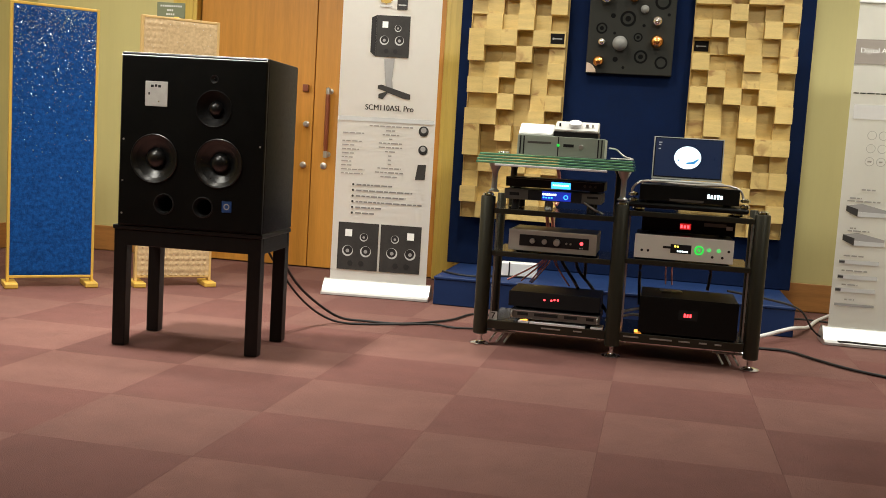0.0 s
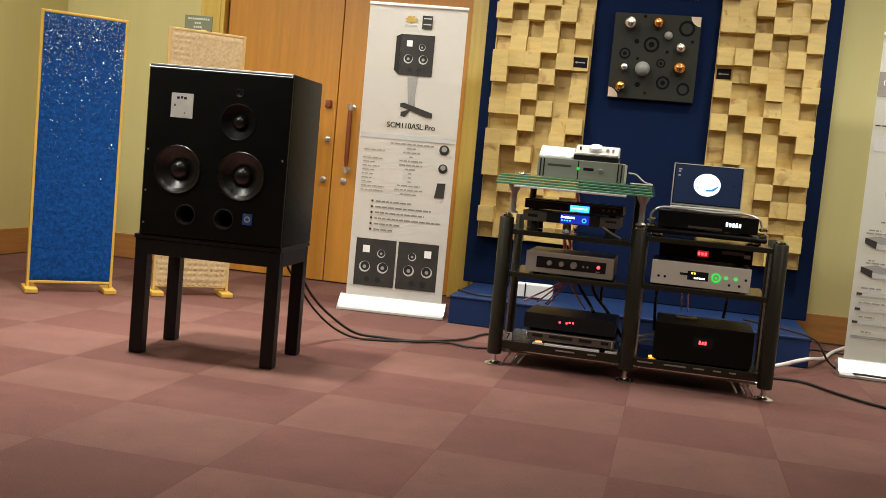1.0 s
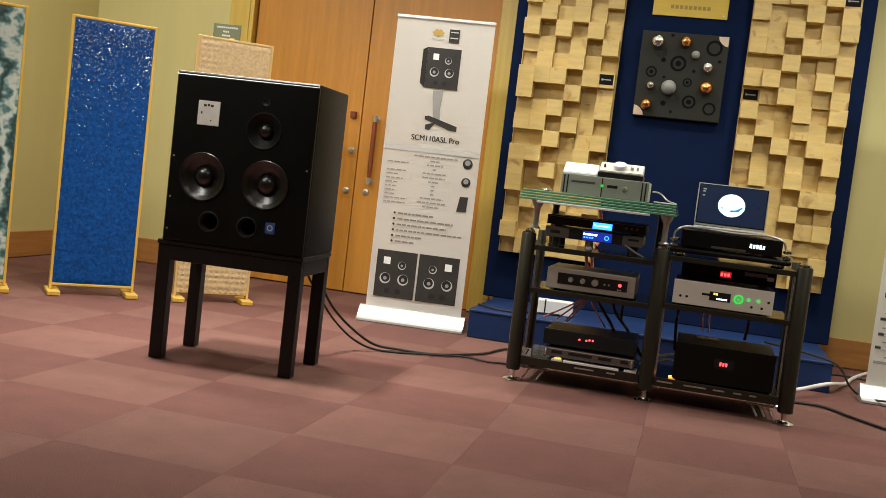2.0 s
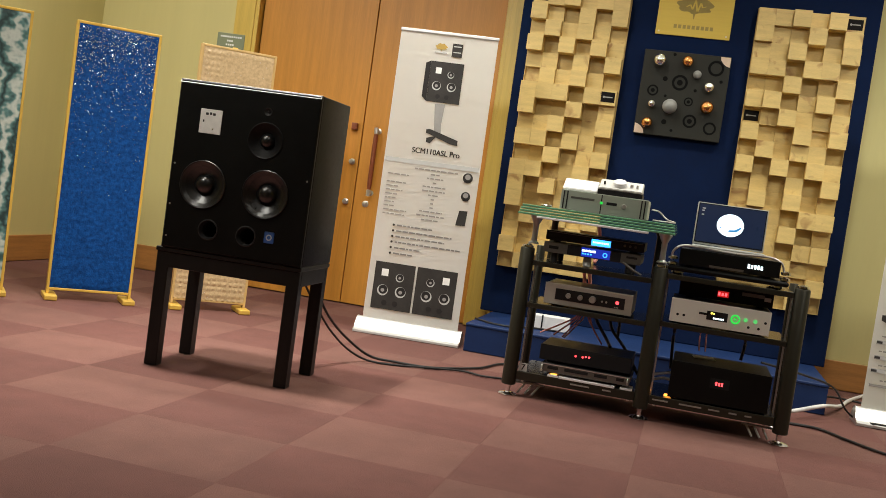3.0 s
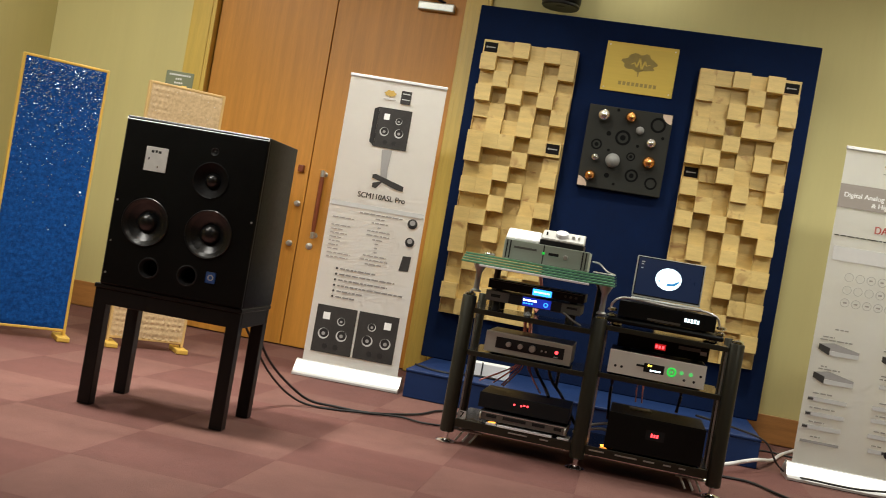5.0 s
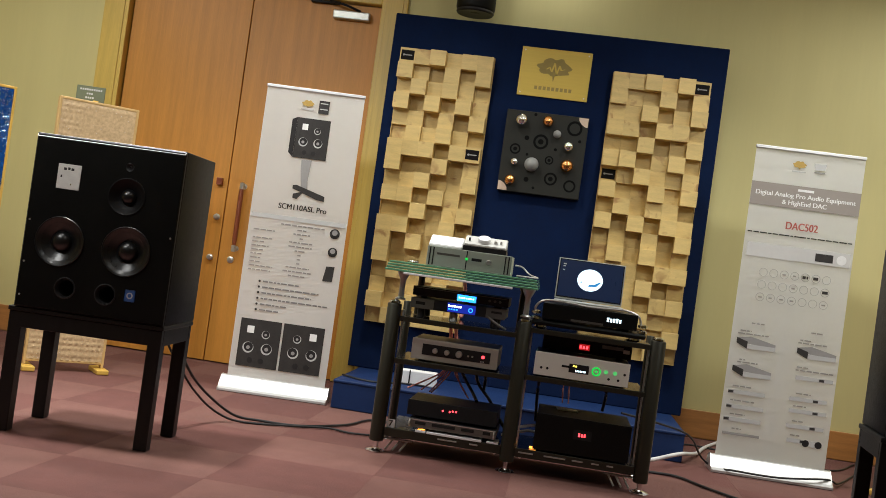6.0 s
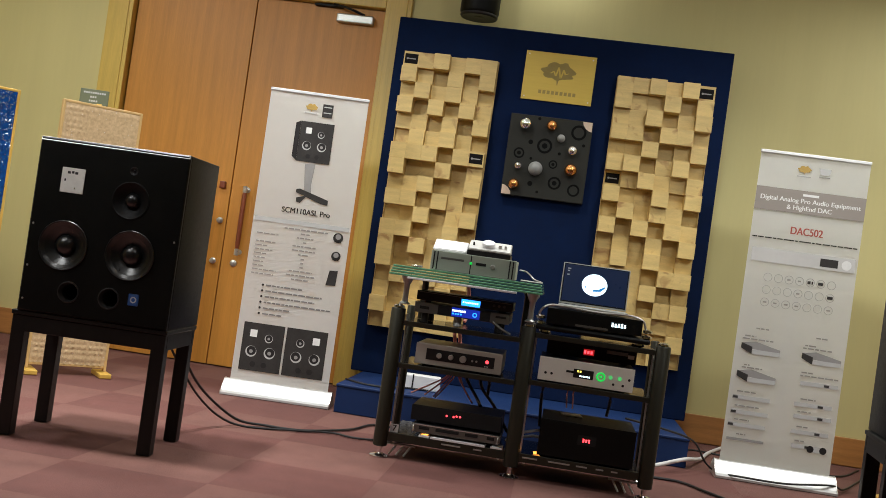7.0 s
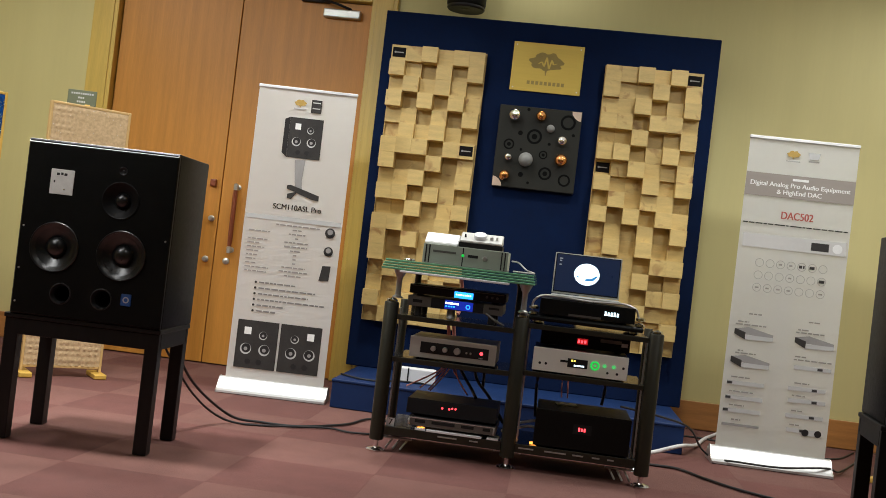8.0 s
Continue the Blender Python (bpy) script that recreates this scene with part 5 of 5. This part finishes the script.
for x0, y0 in ((-0.16, 4.83), (-0.03, 4.76)):
    bm = lathe(B(), [(0.005, 0.0), (0.0065, 0.01), (0.005, 0.032), (0, 0.033)], axis="X", steps=14)
    solid("amber_light", bm, AMBER, "small glowing amber plug light on the lower shelf", "light", pose(x0, y0, 0.1250, 0, 0, 12), group="amber plug lights", smooth=True)
for pts in (((0.10, 5.12, 0.455), (0.095, 5.13, 0.38), (0.10, 5.12, 0.31)), ((0.125, 5.12, 0.455), (0.125, 5.13, 0.38), (0.13, 5.12, 0.31))):
    solid("pink_cable", sweep(B(), pts, 0.004, 6, 5), PINK_WIRE, "thin pink signal cable hanging behind the shelf", "cable", group="rack cables", smooth=True)
for pts in (((-0.02, 5.10, 0.45), (-0.03, 5.12, 0.36), (-0.02, 5.10, 0.20)), ((0.30, 5.10, 0.45), (0.31, 5.12, 0.38), (0.30, 5.10, 0.30))):
    solid("black_cable", sweep(B(), pts, 0.008, 8, 6), CABLE, "black power cord hanging inside the rack", "cable", group="rack cables", smooth=True)

# right bay, top: isolation platform, disc player, laptop
pf = thing("isolation_platform", "glossy black isolation platform on chrome cones", "platform", rk(0.165, -0.01, 0.6825))
part("slab", box(B(), -0.265, 0.265, 0, 0.38, 0.018, 0.042, 0.010, 3), BLACK, pf, "", True)
for sx in (-1, 1):
    for y in (0.04, 0.34):
        part("cone_foot", lathe(B(), [(0.010, 0.0006), (0.026, 0.010), (0.026, 0.0178)], (sx * 0.22, y, 0), steps=20), CHROME, pf, "", True)
    for z in (0.052, 0.078):
        part("chrome_knob", lathe(B(), [(0.012, z - 0.0098), (0.022, z - 0.006), (0.022, z + 0.004), (0.010, z + 0.010), (0, z + 0.0105)], (sx * 0.247, 0.03, 0), steps=20), CHROME, pf, "", True)
a = unit("disc_player", "black disc player with white lit characters", "disc player", rk(0.165, 0.0, 0.7255), 0.44, 0.082, 0.32, BOX_DARK, BLACK)
strokes(a, "white_number", 0.115, 0.044, 0.070, 0.019, 5, WHITE_LAMP, -0.0014, label="white lit characters")
panel(a, "disc_drawer", -0.01, 0.018, 0.15, 0.010, BOX_GREY, 0.0015, "slim disc drawer")
loop = [(-0.09, 4.73, 0.75), (-0.085, 4.725, 0.79), (-0.05, 4.73, 0.818), (0.03, 4.74, 0.822), (0.18, 4.735, 0.816), (0.32, 4.74, 0.822), (0.385, 4.745, 0.805), (0.405, 4.75, 0.765)]
solid("silver_cable", sweep(B(), loop, 0.0055, 8, 8), STEEL, "shiny silver cable looped over the disc player", "cable", smooth=True)
lt = thing("laptop", "open dark laptop showing a white globe on dark blue", "laptop", rk(0.152, 0.035, 0.8150))
part("base", box(B(), -0.162, 0.162, -0.02, 0.205, 0.0005, 0.015, 0.004), BOX_SILVER, lt, "silver keyboard base")
lid = part("lid", box(B(), -0.162, 0.162, 0, 0.006, 0.006, 0.208, 0.003), BOX_SILVER, lt, "silver lid")
lid.matrix_basis = pose(0, 0.178, 0.012, -10, 0, 0)
part("bezel", box(B(), -0.1565, 0.1565, -0.0014, -0.0002, 0.014, 0.2035, 0.0004), BLACK, lid)
part("screen", box(B(), -0.152, 0.152, -0.0022, -0.0015, 0.020, 0.2000), SCREEN, lid, "dark blue lit screen")
bm = lathe(B(), [(0.055, -0.0023), (0.055, -0.0028), (0, -0.0028)], (0, 0, 0), "Y", 40)
bm.transform(Matrix.Translation((-0.002, 0, 0.112)) @ Matrix.Diagonal((1.12, 1, 0.98, 1)))
part("globe", bm, SCREEN_WHITE, lid, "white globe on the screen")
bm = prism(B(), [(-0.008, 0.080), (0.030, 0.084), (0.050, 0.104), (0.047, 0.110), (0.020, 0.093), (-0.005, 0.090)], -0.0034, -0.0029)
part("globe_shadow", prism(B(), [(-0.050, 0.098), (-0.040, 0.092), (-0.042, 0.103)], -0.0034, -0.0029), SCREEN_BLUE, lid)
part("globe_shadow", bm, SCREEN_BLUE, lid)
bm = B()
for k, z in enumerate((0.176, 0.165, 0.146)):
    box(bm, -0.139, -0.128 + 0.004 * (k == 0), -0.0029, -0.0023, z, z + 0.006)
part("screen_icons", bm, PRINT_GREY, lid)

# left bay, top: layered glass slab on chrome cones, converter and volume control on it
gl = thing("glass_shelf", "thick layered green glass slab on chrome tube legs", "shelf", rk(-0.443 + 0.128 - 0.128, -0.10, 0.7255))
for k, z in enumerate((0.1340, 0.1463, 0.1586, 0.1709)):
    sheet = part("glass_sheet", box(B(), -0.358 + 0.004 * k, 0.356 - 0.003 * k, 0.0 + 0.006 * k, 0.50, z, z + 0.0098, 0.0014, 1), GLASS, gl, "green-edged glass sheet")
    sheet.data.materials.append(GLASS_EDGE)
    for f in sheet.data.polygons:
        f.material_index = int(abs(f.normal.z) < 0.9)
# white bar that stands for the bright reflection below the slab
part("light_strip", box(B(), -0.27, 0.24, -0.004, 0.012, 0.1235, 0.1332, 0.002), WHITE_PLASTIC, gl, "white strip for the bright reflection under the glass")
for px, py in ((-0.282, 0.10), (0.314, 0.10)):
    part("tube_leg", lathe(B(), [(0.024, 0.0006), (0.025, 0.006), (0.014, 0.014), (0.013, 0.05), (0.014, 0.094), (0.030, 0.127), (0.030, 0.1335)], (px, py, 0), steps=24), BOX_SILVER, gl, "satin steel leg", True)
for px, py in ((-0.24, 0.44), (0.28, 0.44)):
    part("rear_leg", lathe(B(), [(0.018, -0.076), (0.016, 0.11), (0.026, 0.127), (0.026, 0.1335)], (px, py, 0), steps=20), RACK_METAL, gl, "dark metal leg", True)
TOPZ = 0.7255 + 0.1810
a = unit("phono_box", "wide silver-green box with black side stripes and a green light", "audio device", rk(-0.430, 0.02, TOPZ), 0.405, 0.092, 0.24, PHONO_CASE, PHONO_CASE, False)
for kx in (-0.188, -0.172, 0.172, 0.188):
    panel(a, "side_stripe", kx, 0.046, 0.006, 0.084, BOX_DARK, 0.0015, "black stripe")
part("green_light", lathe(B(), [(0.007, -0.0005), (0.006, -0.003), (0, -0.004)], (-0.012, 0, 0.052), "Y", 16), GREEN_LAMP, a)
panel(a, "gap", -0.012, 0.046, 0.005, 0.088, BOX_DARK, 0.0008)
panel(a, "button", 0.036, 0.053, 0.048, 0.013, VOID, 0.002, "black slot")
knob(a, 0.094, 0.049, 0.011, STEEL, 0.012)
panel(a, "engraving", -0.10, 0.060, 0.11, 0.010, BOX_GREY, 0.0006)
a = thing("white_box", "small white plastic box with a sloping top", "box", rk(-0.553, 0.05, TOPZ + 0.0925))
bm = extrude_x(B(), [(0, 0.001), (0, 0.010), (0.075, 0.056), (0.12, 0.054), (0.12, 0.001)], -0.080, 0.080)
bmesh.ops.bevel(bm, geom=list(bm.edges), offset=0.003, segments=2, affect="EDGES")
part("body", bm, WHITE_PLASTIC, a)
a = thing("volume_control", "silver desktop volume control with a large round knob", "controller", rk(-0.366, 0.04, TOPZ + 0.0925))
part("base", box(B(), -0.104, 0.104, 0.004, 0.14, 0.001, 0.024, 0.002), BOX_DARK, a, "dark base")
bm = extrude_x(B(), [(0, 0.0245), (-0.002, 0.032), (0.085, 0.074), (0.14, 0.076), (0.14, 0.0245)], -0.10, 0.10)
bmesh.ops.bevel(bm, geom=list(bm.edges), offset=0.003, segments=2, affect="EDGES")
part("top_case", bm, VOLUME_CASE, a)
slope = Matrix.Translation((0.0, 0.042, 0.0545)) @ Matrix.Rotation(radians(25.8), 4, "X")
bm = lathe(B(), [(0.031, 0.0), (0.032, 0.012), (0.029, 0.017), (0, 0.018)], (-0.008, 0, 0), steps=32)
bm.transform(slope)
part("knob", bm, WHITE_PLASTIC, a, "large round pale knob", True)
for kx, kr in ((0.048, 0.009), (0.074, 0.006), (-0.078, 0.005)):
    bm = lathe(B(), [(kr, 0.0), (kr * 0.8, 0.014), (0, 0.015)], (kx, -0.008, 0), steps=14)
    bm.transform(slope)
    part("switch", bm, STEEL if kx > 0 else VOID, a, "", True)
solid("puck", lathe(B(), [(0.026, 0.0005), (0.028, 0.004), (0.026, 0.010), (0, 0.011)], steps=24), CHROME, "small chrome puck on the glass slab", "puck", rk(-0.70, 0.06, TOPZ), smooth=True)
solid("thin_cable", sweep(B(), [(-0.215, 4.86, 0.96), (-0.18, 4.87, 0.955), (-0.14, 4.86, 0.925), (-0.10, 4.84, 0.914), (-0.14, 4.80, 0.9125), (-0.20, 4.78, 0.9125)], 0.004, 8, 6), STEEL, "thin pale cable lying on the glass slab", "cable", smooth=True)

# ---- cables on the floor ----
FLOOR_CABLE = 0.0085
for pts, r in (([(-1.72, 4.30, 0.60), (-1.70, 4.36, 0.50), (-1.686, 4.42, 0.415), (-1.673, 4.5, 0.345), (-1.643, 4.62, 0.225), (-1.586, 4.75, 0.12), (-1.497, 4.88, 0.03), (-1.38, 4.96, 0.009), (-1.19, 4.99, 0.009), (-1.0, 5.22, 0.009), (-0.90, 5.50, 0.009), (-0.60, 5.45, 0.009), (-0.40, 5.25, 0.05), (-0.38, 5.08, 0.15)], 0.0065),
               ([(-1.73, 4.30, 0.58), (-1.715, 4.35, 0.46), (-1.694, 4.40, 0.375), (-1.660, 4.48, 0.28), (-1.620, 4.60, 0.165), (-1.56, 4.75, 0.06), (-1.46, 4.85, 0.009), (-1.24, 4.94, 0.009), (-1.05, 5.05, 0.009), (-0.90, 5.02, 0.009), (-0.60, 5.18, 0.009), (-0.40, 5.2, 0.05), (-0.36, 5.08, 0.15)], 0.0055)):
    solid("speaker_cable", sweep(B(), pts, r, 8, 8), CABLE, "black loudspeaker cable running over the carpet to the rack", "cable", group="loudspeaker cables", smooth=True)
solid("speaker_cable", sweep(B(), [(0.30, 5.10, 0.15), (0.40, 5.24, 0.03), (0.56, 5.28, 0.009), (0.72, 5.27, 0.009), (0.84, 5.10, 0.009), (0.99, 4.92, 0.009), (1.25, 4.75, 0.009), (1.42, 4.55, 0.03), (1.45, 4.38, 0.30), (1.46, 4.33, 0.60)], 0.007, 8, 8), CABLE,
      "black loudspeaker cable running over the carpet to the rack", "cable", group="loudspeaker cables", smooth=True)
solid("mains_cable", sweep(B(), [(0.50, 5.20, 0.07), (0.60, 5.40, 0.05), (0.78, 5.68, 0.06), (0.92, 6.05, 0.02), (1.02, 6.40, 0.011), (1.15, 6.72, 0.011)], 0.011, 10, 8), WHITE_CABLE, "thick white mains cable running to the wall", "cable", smooth=True)
for pts in ([(0.40, 5.15, 0.3), (0.62, 5.35, 0.25), (0.80, 5.55, 0.185), (0.90, 5.70, 0.06), (0.98, 5.72, 0.012), (1.06, 5.60, 0.03), (1.30, 5.60, 0.03), (1.56, 5.66, 0.05), (1.66, 5.78, 0.02), (1.90, 6.30, 0.008)],
            [(0.84, 6.30, 0.007), (0.92, 6.45, 0.007), (1.10, 6.42, 0.007), (1.35, 6.30, 0.007), (1.75, 6.30, 0.007), (2.0, 6.70, 0.007)],
            [(-1.20, 5.95, 0.1755), (-1.08, 5.85, 0.1755), (-0.95, 5.84, 0.1755), (-0.86, 5.95, 0.1755), (-0.70, 6.0, 0.1755)]):
    solid("thin_black_cable", sweep(B(), pts, 0.0055, 8, 8), CABLE, "thin black cable trailing past the banner and plinth", "cable", group="thin cables", smooth=True)

# ---- carpet tiles ----
floor = solid("floor", box(B(), WEST - 0.2, EAST + 0.2, SOUTH - 0.2, NORTH + 0.2, -0.12, -0.008), UNDERLAY, "checkered carpet floor in two shades of dusty mauve", "floor", kind="structure")
TX, TY, X0, Y0 = 0.558, 0.52, -1.77, 3.16
kinds = [mesh_of("carpet_tile", box(B(), 0.0002, TX - 0.0002, 0.0002, TY - 0.0002, -0.0075, 0.0, 0.0004, 1), m_) for m_ in (CARPET_LIGHT, CARPET_DARK)]
for i in range(math.floor((WEST - X0) / TX), math.ceil((EAST - X0) / TX)):
    for j in range(math.floor((SOUTH - Y0) / TY), math.ceil((NORTH - Y0) / TY)):
        tile = new("carpet_tile", kinds[(i + j + 1) % 2])
        tile.parent = floor
        tile.location = (X0 + i * TX, Y0 + j * TY, 0)
